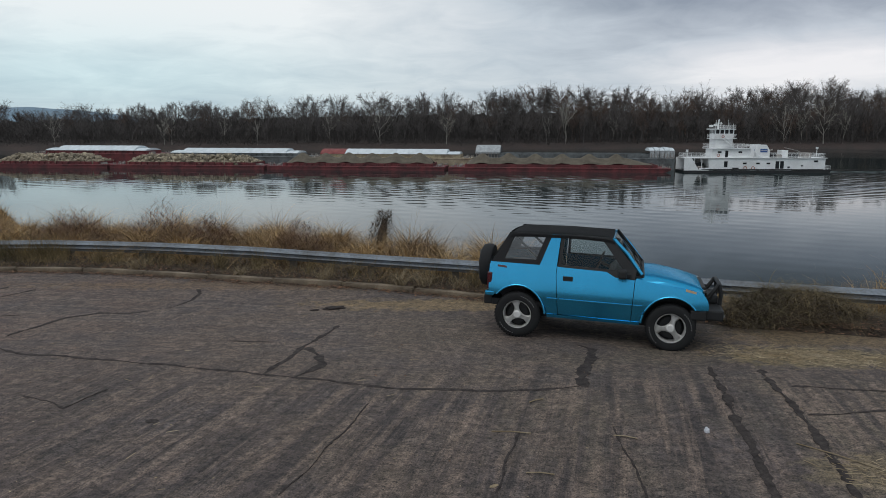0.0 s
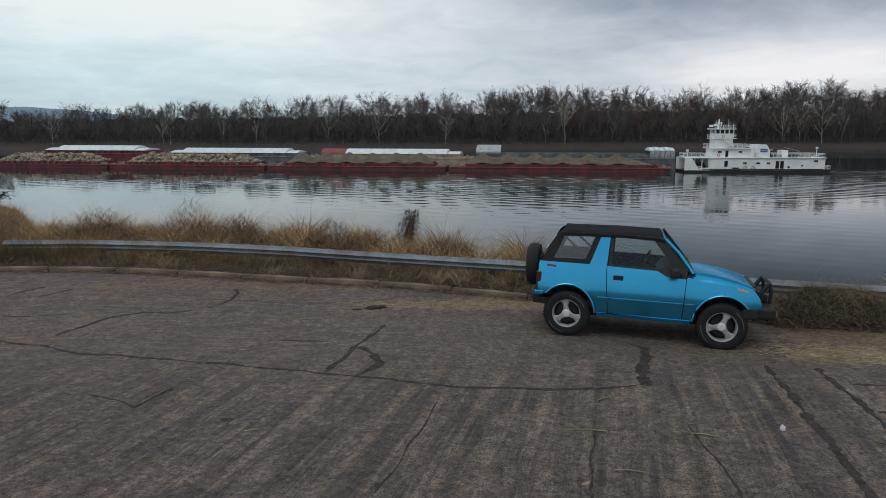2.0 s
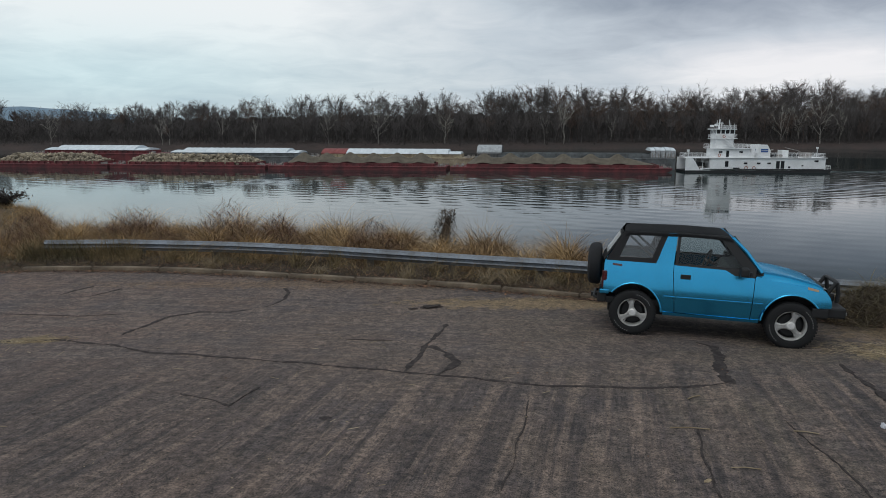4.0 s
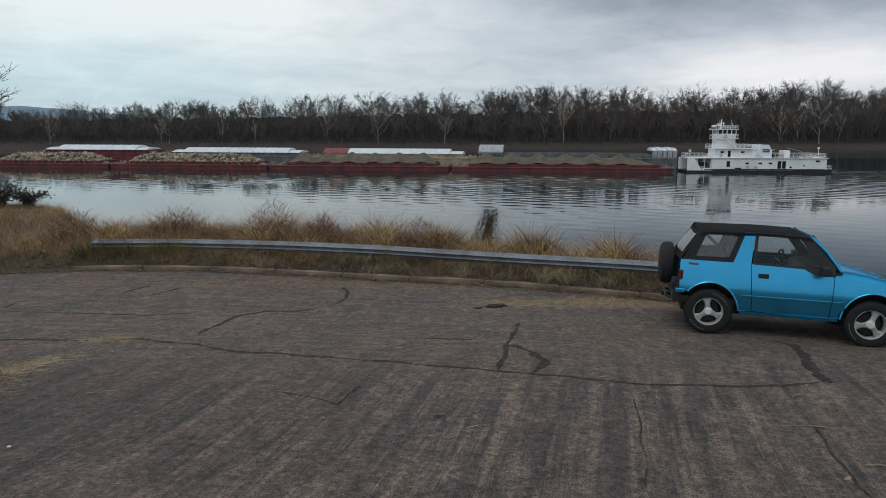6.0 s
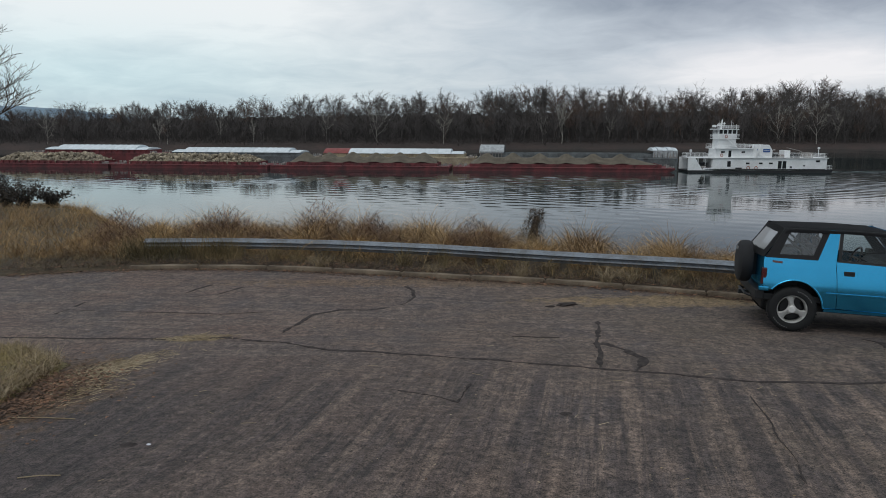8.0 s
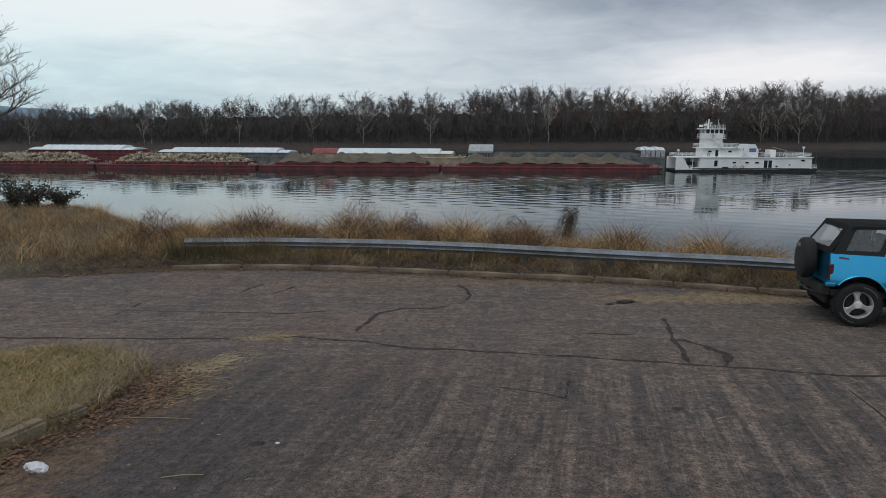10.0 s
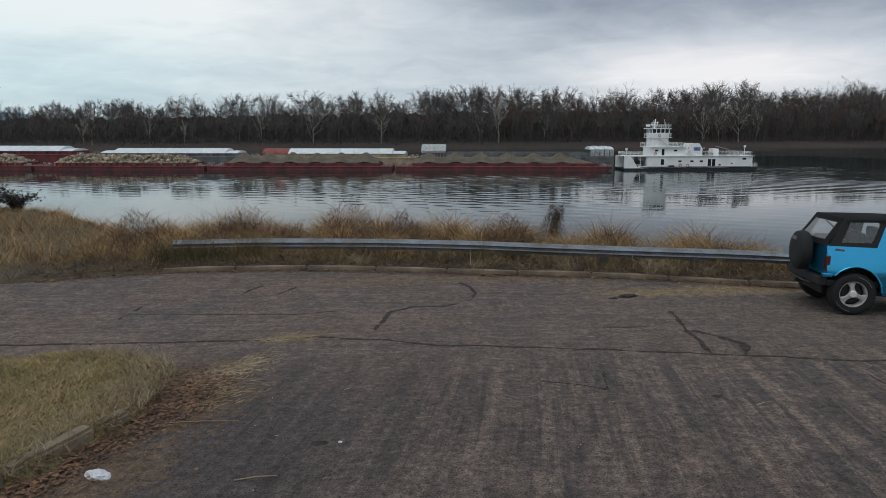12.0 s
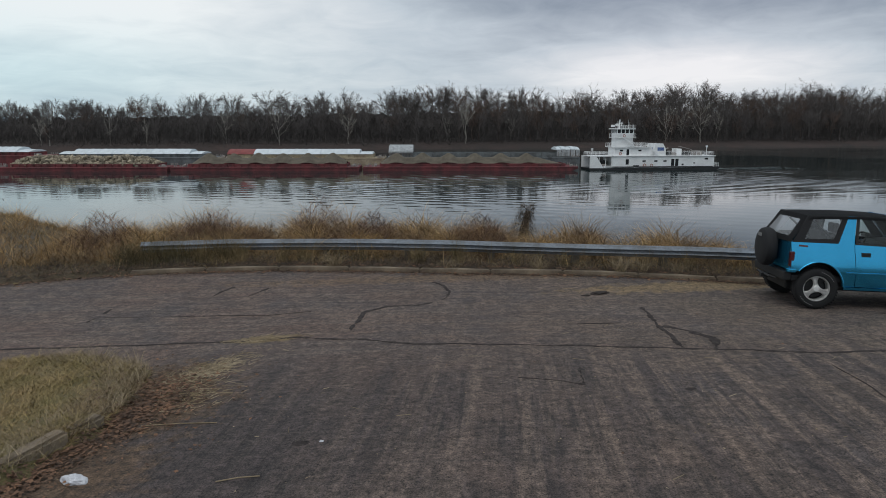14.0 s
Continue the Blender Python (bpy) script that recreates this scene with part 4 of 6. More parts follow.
part("cowl", boxed(1.64, 1.80, -0.70, 0.70, 0.98, 1.06, 0.02), M_PLASTIC, car, "black cowl below the windscreen")
for y in (-0.35, 0.15):
    bm = bmesh.new()
    tube(bm, [(1.775, y, 1.075), (1.72, y + 0.1, 1.17), (1.66, y + 0.42, 1.235)], 0.01, 5)
    part("wiper", bm, M_PLASTIC, car)
part("grille", boxed(2.60, 2.665, -0.44, 0.44, 0.74, 0.92, 0.015), M_PLASTIC, car, "black grille")
part("nose_panel", boxed(2.58, 2.655, -0.70, 0.70, 0.655, 0.755, 0.02), M_PAINT, car)
bm = bmesh.new()
box(bm, 2.60, 2.90, -0.74, 0.74, 0.50, 0.655, 0.03)
box(bm, 2.45, 2.66, -0.80, -0.60, 0.50, 0.64, 0.02)
box(bm, 2.45, 2.66, 0.60, 0.80, 0.50, 0.64, 0.02)
bumper = part("front_bumper", bm, M_PLASTIC, car, "heavy black steel front bumper")
part("winch", boxed(2.70, 2.86, -0.28, 0.28, 0.65, 0.78, 0.04), M_PLASTIC, bumper)
for y in (-0.72, 0.72):
    part("reflector", boxed(2.895, 2.908, y - 0.02, y + 0.02, 0.56, 0.60, 0.004), M_WHITE, bumper)
for y in (-0.30, 0.30):
    bm = bmesh.new()
    tube(bm, [(2.66, y, 0.65), (2.76, y, 0.80), (2.85, y, 0.945)], 0.03, 8)
    tube(bm, [(2.88, y, 0.65), (2.89, y, 0.80), (2.86, y, 0.95)], 0.03, 8)
    part("bull_bar_upright", bm, M_PLASTIC, bumper, "", True)
bm = bmesh.new()
tube(bm, [(2.85, -0.32, 0.93), (2.86, -0.27, 0.95), (2.86, 0.27, 0.95), (2.85, 0.32, 0.93)], 0.028, 8)
part("bull_bar_hoop", bm, M_PLASTIC, bumper, "", True)

# soft roof
bm = bmesh.new()
rows = []
for s, z in ((-0.19, 1.525), (-0.165, 1.56), (-0.09, 1.582), (0.1, 1.588), (0.40, 1.592), (0.65, 1.598), (0.95, 1.592), (1.20, 1.58), (1.31, 1.57), (1.36, 1.55)):
    row = [(s, -0.655, z - 0.065), (s, -0.645, z - 0.03), (s, -0.61, z - 0.010)] + [(s, y, z + 0.010 * (1 - (y / 0.6) ** 2)) for y in np.linspace(-0.5, 0.5, 7)] + [(s, 0.61, z - 0.010), (s, 0.645, z - 0.03), (s, 0.655, z - 0.065)]
    rows.append([bm.verts.new(p) for p in row])
for r0, r1 in zip(rows, rows[1:]):
    for k in range(len(r0) - 1):
        bm.faces.new((r0[k], r0[k + 1], r1[k + 1], r1[k]))
bm2 = bmesh.ops.solidify(bm, geom=bm.faces[:], thickness=0.02)
part("soft_roof", bm, M_CANVAS, car, "black canvas soft top", True)
# rear canvas with its window
bm = bmesh.new()


def back_pt(u, v):
    """Point of the sloping back: u across from -1 to 1, v up from 0 to 1."""
    z = 1.125 + (1.555 - 1.125) * v
    s = -0.455 + (-0.175 + 0.455) * v
    return (s - 0.05 * (1 - u * u), u * (half(z) - 0.005), z)


grid = [[bm.verts.new(back_pt(u, v)) for u in (-1, -0.72, -0.4, 0, 0.4, 0.72, 1)] for v in (0, 0.2, 0.5, 0.86, 1)]
for j in range(4):
    for i in range(6):
        if not (1 <= j <= 2 and 1 <= i <= 4):
            bm.faces.new((grid[j][i], grid[j][i + 1], grid[j + 1][i + 1], grid[j + 1][i]))
bmesh.ops.solidify(bm, geom=bm.faces[:], thickness=0.012)
part("soft_back", bm, M_CANVAS, car, "black canvas back of the soft top", True)
bm = bmesh.new()
grid = [[bm.verts.new(back_pt(u, v)) for u in (-0.74, -0.4, 0, 0.4, 0.74)] for v in (0.18, 0.5, 0.88)]
for j in range(2):
    for i in range(4):
        bm.faces.new((grid[j][i], grid[j][i + 1], grid[j + 1][i + 1], grid[j + 1][i]))
part("rear_window", bm, M_CLEAR, car, "clear vinyl rear window", True)
bm = bmesh.new()
bm.faces.new([bm.verts.new(p) for p in ((1.345, -0.61, 1.58), (1.345, 0.61, 1.58), (1.775, 0.69, 1.06), (1.775, -0.69, 1.06))])
screen = part("windscreen", bm, M_GLASS, car, "clear windscreen")
bm = bmesh.new()
tube(bm, [(1.365, -0.585, 1.575), (1.785, -0.665, 1.07), (1.785, 0.665, 1.07), (1.365, 0.585, 1.575)], 0.02, 6)
part("seal", bm, M_PLASTIC, screen, "black rubber seal", True)
bm = bmesh.new()
tube(bm, [(1.345, -0.62, 1.552), (1.345, 0.62, 1.552)], 0.02, 8)
part("windscreen_header", bm, M_PAINT, car)

# tail
part("tailgate", boxed(-0.45, -0.41, -0.73, 0.73, 0.63, 1.13, 0.02), M_PAINT, car, "metallic blue tailgate")
bm = bmesh.new()
box(bm, -0.53, -0.40, -0.72, 0.72, 0.46, 0.61, 0.02)
rb = part("rear_bumper", bm, M_PLASTIC, car, "black rear bumper")
bm = boxed(-0.66, -0.50, -0.05, 0.05, 0.40, 0.47, 0.01)
tube(bm, [(-0.52, -0.35, 0.44), (-0.60, -0.3, 0.46), (-0.60, 0.3, 0.46), (-0.52, 0.35, 0.44)], 0.02, 6)
part("tow_hitch", bm, M_PLASTIC, rb)
bm = bmesh.new()
lathe(bm, [(0.0, -0.11), (0.16, -0.115), (0.28, -0.10), (0.325, -0.07), (0.34, -0.02), (0.34, 0.05), (0.32, 0.09), (0.25, 0.10), (0.0, 0.10)], 40)
bmesh.ops.rotate(bm, verts=bm.verts, matrix=Matrix.Rotation(radians(-90), 3, "Z"))
bmesh.ops.translate(bm, verts=bm.verts, vec=(-0.62, -0.04, 0.955))
spare = part("spare_wheel", bm, M_CANVAS, car, "spare wheel in a black cover", True)
bm = bmesh.new()
for k, y in enumerate((-0.10, -0.05, 0.0, 0.05)):
    box(bm, -0.742, -0.736, -0.04 + y, y - 0.005, 1.14, 1.20)
part("cover_emblem", bm, M_WHITE, spare, "pale worn emblem bars")
part("spare_mount", boxed(-0.53, -0.44, -0.15, 0.10, 0.75, 1.1, 0.01), M_PLASTIC, car)

# under and inside
part("chassis", boxed(-0.38, 2.58, -0.44, 0.44, 0.27, 0.48, 0.03), M_PLASTIC, car, "dark underbody")
for s in (0.0, 2.2):
    bm = bmesh.new()
    tube(bm, [(s, -0.6, 0.35), (s, 0.6, 0.35)], 0.05, 8)
    part("axle", bm, M_PLASTIC, car)
part("cabin_floor", boxed(-0.40, 1.70, -0.72, 0.72, 0.46, 0.56, 0.01), M_PLASTIC, car)
part("engine_bay", boxed(1.72, 2.58, -0.44, 0.44, 0.48, 0.90, 0.02), M_PLASTIC, car)
bm = bmesh.new()
prism(bm, [(1.30, 0.75), (1.28, 1.0), (1.38, 1.09), (1.70, 1.12), (1.72, 0.56)], -0.68, 0.68)
dash = part("dashboard", bm, M_PLASTIC, car, "black dashboard")
for y in (-0.36, 0.36):
    bm = bmesh.new()
    box(bm, 0.55, 1.05, y - 0.24, y + 0.24, 0.58, 0.78, 0.05)
    prism(bm, [(0.45, 0.72), (0.62, 0.74), (0.46, 1.26), (0.34, 1.26)], y - 0.23, y + 0.23)
    seat = part("front_seat", bm, M_SEAT, car, "dark cloth front seat")
    part("headrest", boxed(0.30, 0.40, y - 0.12, y + 0.12, 1.28, 1.44, 0.03), M_SEAT, seat)
part("rear_seat", boxed(-0.32, 0.10, -0.55, 0.55, 0.56, 1.02, 0.05), M_SEAT, car)
bm = bmesh.new()
tube(bm, [(1.12 + 0.06 * math.cos(a), 0.36 + 0.19 * math.sin(a), 1.06 + 0.17 * math.cos(a)) for a in np.linspace(0, 2 * math.pi, 25)], 0.016, 6, False)
tube(bm, [(1.12, 0.18, 1.06), (1.12, 0.54, 1.06)], 0.014, 6)
tube(bm, [(1.12, 0.36, 1.06), (1.36, 0.36, 0.96)], 0.025, 6)
part("steering_wheel", bm, M_PLASTIC, car, "grey steering wheel", True)
bm = bmesh.new()
tube(bm, [(0.38, -0.60, 0.6), (0.38, -0.60, 1.45), (0.38, -0.52, 1.55), (0.38, 0.52, 1.55), (0.38, 0.60, 1.45), (0.38, 0.60, 0.6)], 0.03, 8)
for y in (-0.56, 0.56):
    tube(bm, [(0.36, y * 1.05, 1.10), (-0.10, y, 1.50), (0.38, y * 0.93, 1.54)], 0.025, 8)
part("roll_bar", bm, M_PLASTIC, car, "black padded roll bar", True)

# wheels
for s in (0.0, 2.2):
    for sign in (-1, 1):
        bm = bmesh.new()
        lathe(bm, [(0.208, -0.085), (0.225, -0.104), (0.262, -0.112), (0.305, -0.108), (0.330, -0.095), (0.340, -0.078), (0.342, 0.0), (0.340, 0.078), (0.330, 0.095), (0.262, 0.11), (0.21, 0.10)], 44)
        for k in range(44):
            a = 2 * math.pi * k / 44
            for y0 in (-0.098, 0.06):
                c = Vector((0.338 * math.cos(a), 0, 0.338 * math.sin(a)))
                t = Vector((-math.sin(a), 0, math.cos(a)))
                o = Vector((math.cos(a), 0, math.sin(a)))
                vs = [bm.verts.new(c + t * (dt * 0.013) + o * do + Vector((0, y, 0))) for do in (0, 0.011) for dt, y in ((-1, y0), (1, y0 + 0.008), (1, y0 + 0.04), (-1, y0 + 0.032))]
                for q in ((4, 5, 6, 7), (0, 1, 5, 4), (1, 2, 6, 5), (2, 3, 7, 6), (3, 0, 4, 7)):
                    bm.faces.new([vs[i] for i in q])
        tyre_at = Matrix.Translation((s, sign * 0.692, 0.350)) @ Matrix.Rotation(0 if sign < 0 else math.pi, 4, "Z") @ Matrix.Rotation(radians(20 if s else -8), 4, "Y")
        wheel = part("wheel", bm, M_RUBBER, car, "black treaded tyre", True)
        wheel.matrix_local = tyre_at
        bm = bmesh.new()
        lathe(bm, [(0.196, 0.05), (0.190, -0.03), (0.196, -0.075), (0.208, -0.092), (0.220, -0.092), (0.222, -0.08), (0.21, 0.06)], 44)
        for k in range(3):
            a = radians(90 + 120 * k)
            o, t = Vector((math.cos(a), 0, math.sin(a))), Vector((-math.sin(a), 0, math.cos(a)))
            prof = [(0.02, 0.062), (0.07, 0.040), (0.12, 0.036), (0.165, 0.058), (0.203, 0.098)]
            top = [[bm.verts.new(o * r + t * (w * sg) + Vector((0, -0.088 + 0.02 * (r / 0.2), 0))) for sg in (-1, -0.6, 0.6, 1)] for r, w in prof]
            for row, (r, w) in zip(top, prof):
                row[0].co.y += 0.022
                row[3].co.y += 0.022
            for r0, r1 in zip(top, top[1:]):
                for j in range(3):
                    bm.faces.new((r0[j], r0[j + 1], r1[j + 1], r1[j]))
        bmesh.ops.solidify(bm, geom=bm.faces[:], thickness=0.008)
        lathe(bm, [(0.0, -0.100), (0.045, -0.100), (0.058, -0.090), (0.062, -0.06)], 20)
        part("rim", bm, M_ALLOY, wheel, "silver three-spoke alloy rim", True)
        bm = bmesh.new()
        lathe(bm, [(0.0, 0.0), (0.15, 0.0), (0.19, 0.03)], 28)
        part("brake_disc", bm, M_PLASTIC, wheel)
        for a0 in (20, 200):
            bm = bmesh.new()
            for k in range(8):
                a, b = radians(a0 + k * 7), radians(a0 + k * 7 + 3.0)
                bm.faces.new([bm.verts.new((r * math.cos(q), -0.1155 + (0.002 if r > 0.29 else 0), r * math.sin(q))) for q, r in ((a, 0.278), (b, 0.278), (b, 0.292), (a, 0.292))])
            tagged(part("sidewall_lettering", bm, M_WHITE, wheel, "raised white sidewall lettering bars"), kind="stuff")

# ---- the tow on the river ----
M_REDHULL = material("red_barge_paint", (0.175, 0.036, 0.040), 0.7, vary=0.35, scale=0.5, fine=6, bump=0.1, dark=(0.075, 0.022, 0.024))
M_GREYHULL = material("grey_barge_steel", (0.16, 0.175, 0.18), 0.75, vary=0.4, scale=0.4, fine=5, bump=0.1, dark=(0.07, 0.07, 0.072))
M_CREAMHULL = material("cream_barge_paint", (0.42, 0.36, 0.25), 0.75, vary=0.35, scale=0.5, fine=5, bump=0.1, dark=(0.22, 0.17, 0.12))
M_COVER = material("pale_barge_cover", (0.66, 0.71, 0.74), 0.6, vary=0.15, scale=0.6, fine=6, bump=0, rand=0.06)
M_REDCOVER = material("red_barge_cover", (0.26, 0.06, 0.055), 0.7, vary=0.3, scale=0.6, fine=6, bump=0)
M_STACK = material("stacked_cover", (0.44, 0.46, 0.47), 0.65, vary=0.3, scale=1.2, fine=6, bump=0, dark=(0.26, 0.27, 0.28))
M_GRAVEL = material("gravel", (0.135, 0.114, 0.086), 0.95, vary=0.3, scale=0.6, fine=6, bump=0.5, bump_dist=0.1, dark=(0.085, 0.07, 0.052))
M_ROCK = material("quarry_rock", (0.34, 0.285, 0.205), 0.9, vary=0.3, scale=0.8, fine=5, bump=0.2, island=0.5, dark=(0.17, 0.14, 0.105))
M_GEAR = material("deck_gear", (0.33, 0.30, 0.28), 0.8, vary=0.4, scale=1, fine=8, bump=0.1)
M_BOATWHITE = material("white_boat_paint", (0.86, 0.87, 0.87), 0.45, vary=0.08, scale=0.4, fine=4, bump=0.0, dark=(0.76, 0.76, 0.76))
M_BOATDARK = material("dark_window", (0.012, 0.014, 0.017), 0.2, vary=0.1, bump=0)
# Hull paint; also used as black shade in the cover stack and foredeck.
M_BOATBLACK = material("black_paint_and_shade", (0.02, 0.02, 0.022), 0.6, vary=0.3, scale=0.5, fine=5, bump=0.05)
M_BOATBLUE = material("blue_stack_panel", (0.03, 0.10, 0.32), 0.5, vary=0.2, bump=0)
M_ORANGE = material("ring_buoy", (0.45, 0.16, 0.10), 0.7, vary=0.2, bump=0)
M_FOAM = material("wake_foam", (0.6, 0.63, 0.64), 0.6, vary=0.2, scale=1, fine=6, bump=0.2)

ROW_SLOPE = -0.125
SHIFT = -4.2


def row_pose(x, behind):
    """Where a hull's near corner lies: x along the river, behind the near side of the tow."""
    ang = math.atan(ROW_SLOPE)
    y = 181.5 + ROW_SLOPE * (x - 66) + behind
    return Matrix.Translation((x + SHIFT, y, WATER)) @ Matrix.Rotation(ang, 4, "Z")


def barge_hull(length, free, rake0, rake1, paint, coam, label, group):
    """A hopper barge; x along it, near side at y = 0, z from the water."""
    b = thing("barge", label, "barge", group)
    bm = bmesh.new()
    prism(bm, [(0.15 if not rake0 else 0.0, free), (length, free), (length, free - 0.5), (length - (3.5 if rake1 else 0.15), -1.0), ((3.5 if rake0 else 0.15), -1.0), (0.0, free - 0.5)], 0.0, 10.6)
    bmesh.ops.bevel(bm, geom=bm.edges[:], offset=0.08, segments=1, affect="EDGES")
    hull = part("hull", bm, paint, b)
    part("rub_rail", boxed(0.4, length - 0.4, -0.10, 0.06, free - 0.32, free - 0.14, 0.0), paint, hull)
    bm = bmesh.new()
    x0, x1 = 4.6, length - 3.4
    for xa, xb, ya, yb in ((x0, x1, 0.9, 1.05), (x0, x1, 9.55, 9.7), (x0, x0 + 0.15, 1.05, 9.55), (x1 - 0.15, x1, 1.05, 9.55)):
        box(bm, xa, xb, ya, yb, free, free + coam)
    wall = part("coaming", bm, paint, b)
    for x in np.arange(x0 + 1.2, x1 - 0.5, 1.9):
        bm = bmesh.new()
        prism(bm, [(x - 0.05, free), (x + 0.05, free), (x + 0.05, free + coam * 0.92), (x - 0.05, free + coam * 0.92)], 0.45, 0.9)
        part("bracket", bm, paint, wall)
    for x in (1.0, 2.6, length - 2.2, length - 0.9):
        for y in (0.7, 9.8):
            bm = bmesh.new()
            tube(bm, [(x, y, free), (x, y, free + 0.55)], 0.16, 8)
            tube(bm, [(x + 0.5, y, free), (x + 0.5, y, free + 0.55)], 0.16, 8)
            part("bitt", bm, M_GEAR, b)
    for x in (3.4, length - 1.6):
        part("winch", boxed(x - 0.4, x + 0.4, 1.4, 2.4, free, free + 0.6, 0.1), M_GEAR, b)
    return b


def heap(name, length, width, rise, period, seed, mat, label, cat, dip=0.35, ends=6.0):
    """Loose cargo: a long ridge of tipped mounds."""
    nx, ny = int(length / 0.45), 20
    vs, fs = [], []
    for i in range(nx + 1):
        x = length * i / nx
        end = min(1, x / ends, (length - x) / ends)
        for j in range(ny + 1):
            v = j / ny
            t = 1 - abs(v - 0.5) * 2
            c = round((x - ends * 0.62) / period)
            best = 0.0
            for q in (c - 1, c, c + 1):
                px = ends * 0.62 + q * period
                if px < ends * 0.5 or px > length - ends * 0.5:
                    continue
                high = rise * (1 + 0.10 * noise.noise((q * 1.7, seed, 0)))
                d = math.hypot((x - px) * (0.85 + dip * 0.4), (v - 0.5) * width)
                best = max(best, min(high * 0.98, high * (1.06 - d / (width * 0.56))))
            ridge = rise * (0.85 - dip) * end * min(1, t * 1.5)
            z = max(best, ridge) + 0.10 * noise.noise((x * 0.9, v * 9, seed)) + 0.06 * noise.noise((x * 3, v * 27, seed))
            vs.append((x, width * v, max(z, -0.05)))
    for i in range(nx):
        for j in range(ny):
            a = i * (ny + 1) + j
            fs.append((a, a + ny + 1, a + ny + 2, a + 1))
    n = len(vs)
    vs += [(0, 0, -1.2), (length, 0, -1.2), (length, width, -1.2), (0, width, -1.2)]
    fs += [(n, n + 3, n + 2, n + 1)]
    ob = mesh_object(name, vs, fs, mat, True)
    return tagged(ob, label, cat)




def rock_pile(length, width, rise, count, seed, label):
    """Quarry stone tipped into a hopper, each stone a lump of its own."""
    ib = bmesh.new()
    bmesh.ops.create_icosphere(ib, subdivisions=1, radius=1.0)
    base_v = np.array([v.co[:] for v in ib.verts])
    base_f = np.array([[v.index for v in f.verts] for f in ib.faces])
    ib.free()
    r = np.random.default_rng(seed)
    vs, fs = [], []
    for k in range(count):
        x, v = r.uniform(0, length), r.uniform(0, 1)
        end = min(1, (x + 1) / 5, (length - x + 1) / 6)
        t = 1 - abs(v - 0.5) * 2
        z = rise * end * (0.75 + 0.25 * noise.noise((x * 0.13, seed, 1))) * min(1, t * 1.7) - r.uniform(0, 0.35)
        size = r.uniform(0.35, 0.85) * (1, 0.8, 0.7)[r.integers(3)]
        q = Euler(r.uniform(0, 6, 3)).to_matrix()
        m = base_v * r.uniform(0.75, 1.25, (len(base_v), 1)) * (size * r.uniform(0.8, 1.5), size, size * r.uniform(0.55, 0.9))
        vs.append(m @ np.array(q).T + (x, width * v, z))
        fs.append(base_f + k * len(base_v))
    ob = mesh_object("quarry_rock", np.concatenate(vs).tolist(), np.concatenate(fs).tolist(), M_ROCK)
    return tagged(ob, label, "rock", kind="stuff")


# near row, from the towboat outwards: gravel, gravel, rock, rock
NEAR = ((5.6, 60.0, "gravel"), (-46.5, 51.5, "gravel"), (-94.5, 47.5, "rock"), (-136.5, 41.5, "rock"))
for k, (x, length, load) in enumerate(NEAR):
    m = row_pose(x, 0)
    b = barge_hull(length, 1.15, k == 3, k == 0, M_REDHULL, 0.8, f"dark red hopper barge loaded with {load}", "barges in the tow")
    b.matrix_world = m
    if load == "gravel":
        c = heap("gravel_cargo", length - 8.6, 8.3, 3.05, 6.9 if k else 7.4, k + 2, M_GRAVEL, "brown gravel heaped in a row of mounds", "gravel", 0.34 if k else 0.28, 7.0)
        c.matrix_world = m @ Matrix.Translation((4.85, 1.15, 1.75))
    else:
        c = heap("gravel_cargo", length - 8.6, 8.3, 1.9, 9, k, M_ROCK, "bed of broken tan quarry stone", "rock", 0.1, 7.0)
        c.matrix_world = m @ Matrix.Translation((4.85, 1.15, 1.5))
        c = rock_pile(length - 8.6, 8.0, 2.6, 900, k, "tan broken quarry rock piled in the barge")
        c.matrix_world = m @ Matrix.Translation((4.85, 1.3, 1.75))


def cover_mesh(width, length, rise, mat_name):
    """One arched lift-off cover with raised ribs."""
    bm = bmesh.new()
    for xa, xb, lift in ((0.0, length, 0.0), (0.10, 0.24, 0.07), (length * 0.5, length * 0.5 + 0.12, 0.05)):
        prof = [(u * width / 2, rise * (1 - abs(u) ** 2.1) + lift + 0.06) for u in np.linspace(-1, 1, 15)] + [(width / 2, 0.0), (-width / 2, 0.0)]
        r0 = [bm.verts.new((xa, y + width / 2, z)) for y, z in prof]
        r1 = [bm.verts.new((xb, y + width / 2, z)) for y, z in prof]
        n = len(prof)
        for i in range(n):
            bm.faces.new((r0[i], r1[i], r1[(i + 1) % n], r0[(i + 1) % n]))
        bm.faces.new(r0[::-1])
        bm.faces.new(r1)
    bmesh.ops.recalc_face_normals(bm, faces=bm.faces)
    me = bpy.data.meshes.new(mat_name)
    bm.to_mesh(me)
    bm.free()
    return me


def covers(parent, length, free, coam, rise, red=0):
    n = int((length - 8.2) / 3.6)
    step = (length - 8.2) / n
    pale, redm = cover_mesh(9.2, step - 0.05, rise, "cover"), cover_mesh(9.2, step - 0.05, rise, "cover")
    pale.materials.append(M_COVER)
    redm.materials.append(M_REDCOVER)
    low = cover_mesh(9.2, step - 0.05, rise * 0.45, "cover")
    low.materials.append(M_COVER)
    for i in range(n):
        me = redm if i < red else pale
        if i in (0, n - 1) and not red or i == n - 1:
            me = low
        c = new("cover", me)
        c.parent = parent
        c.location = (4.6 + i * step, 0.7, free + coam + 0.02)


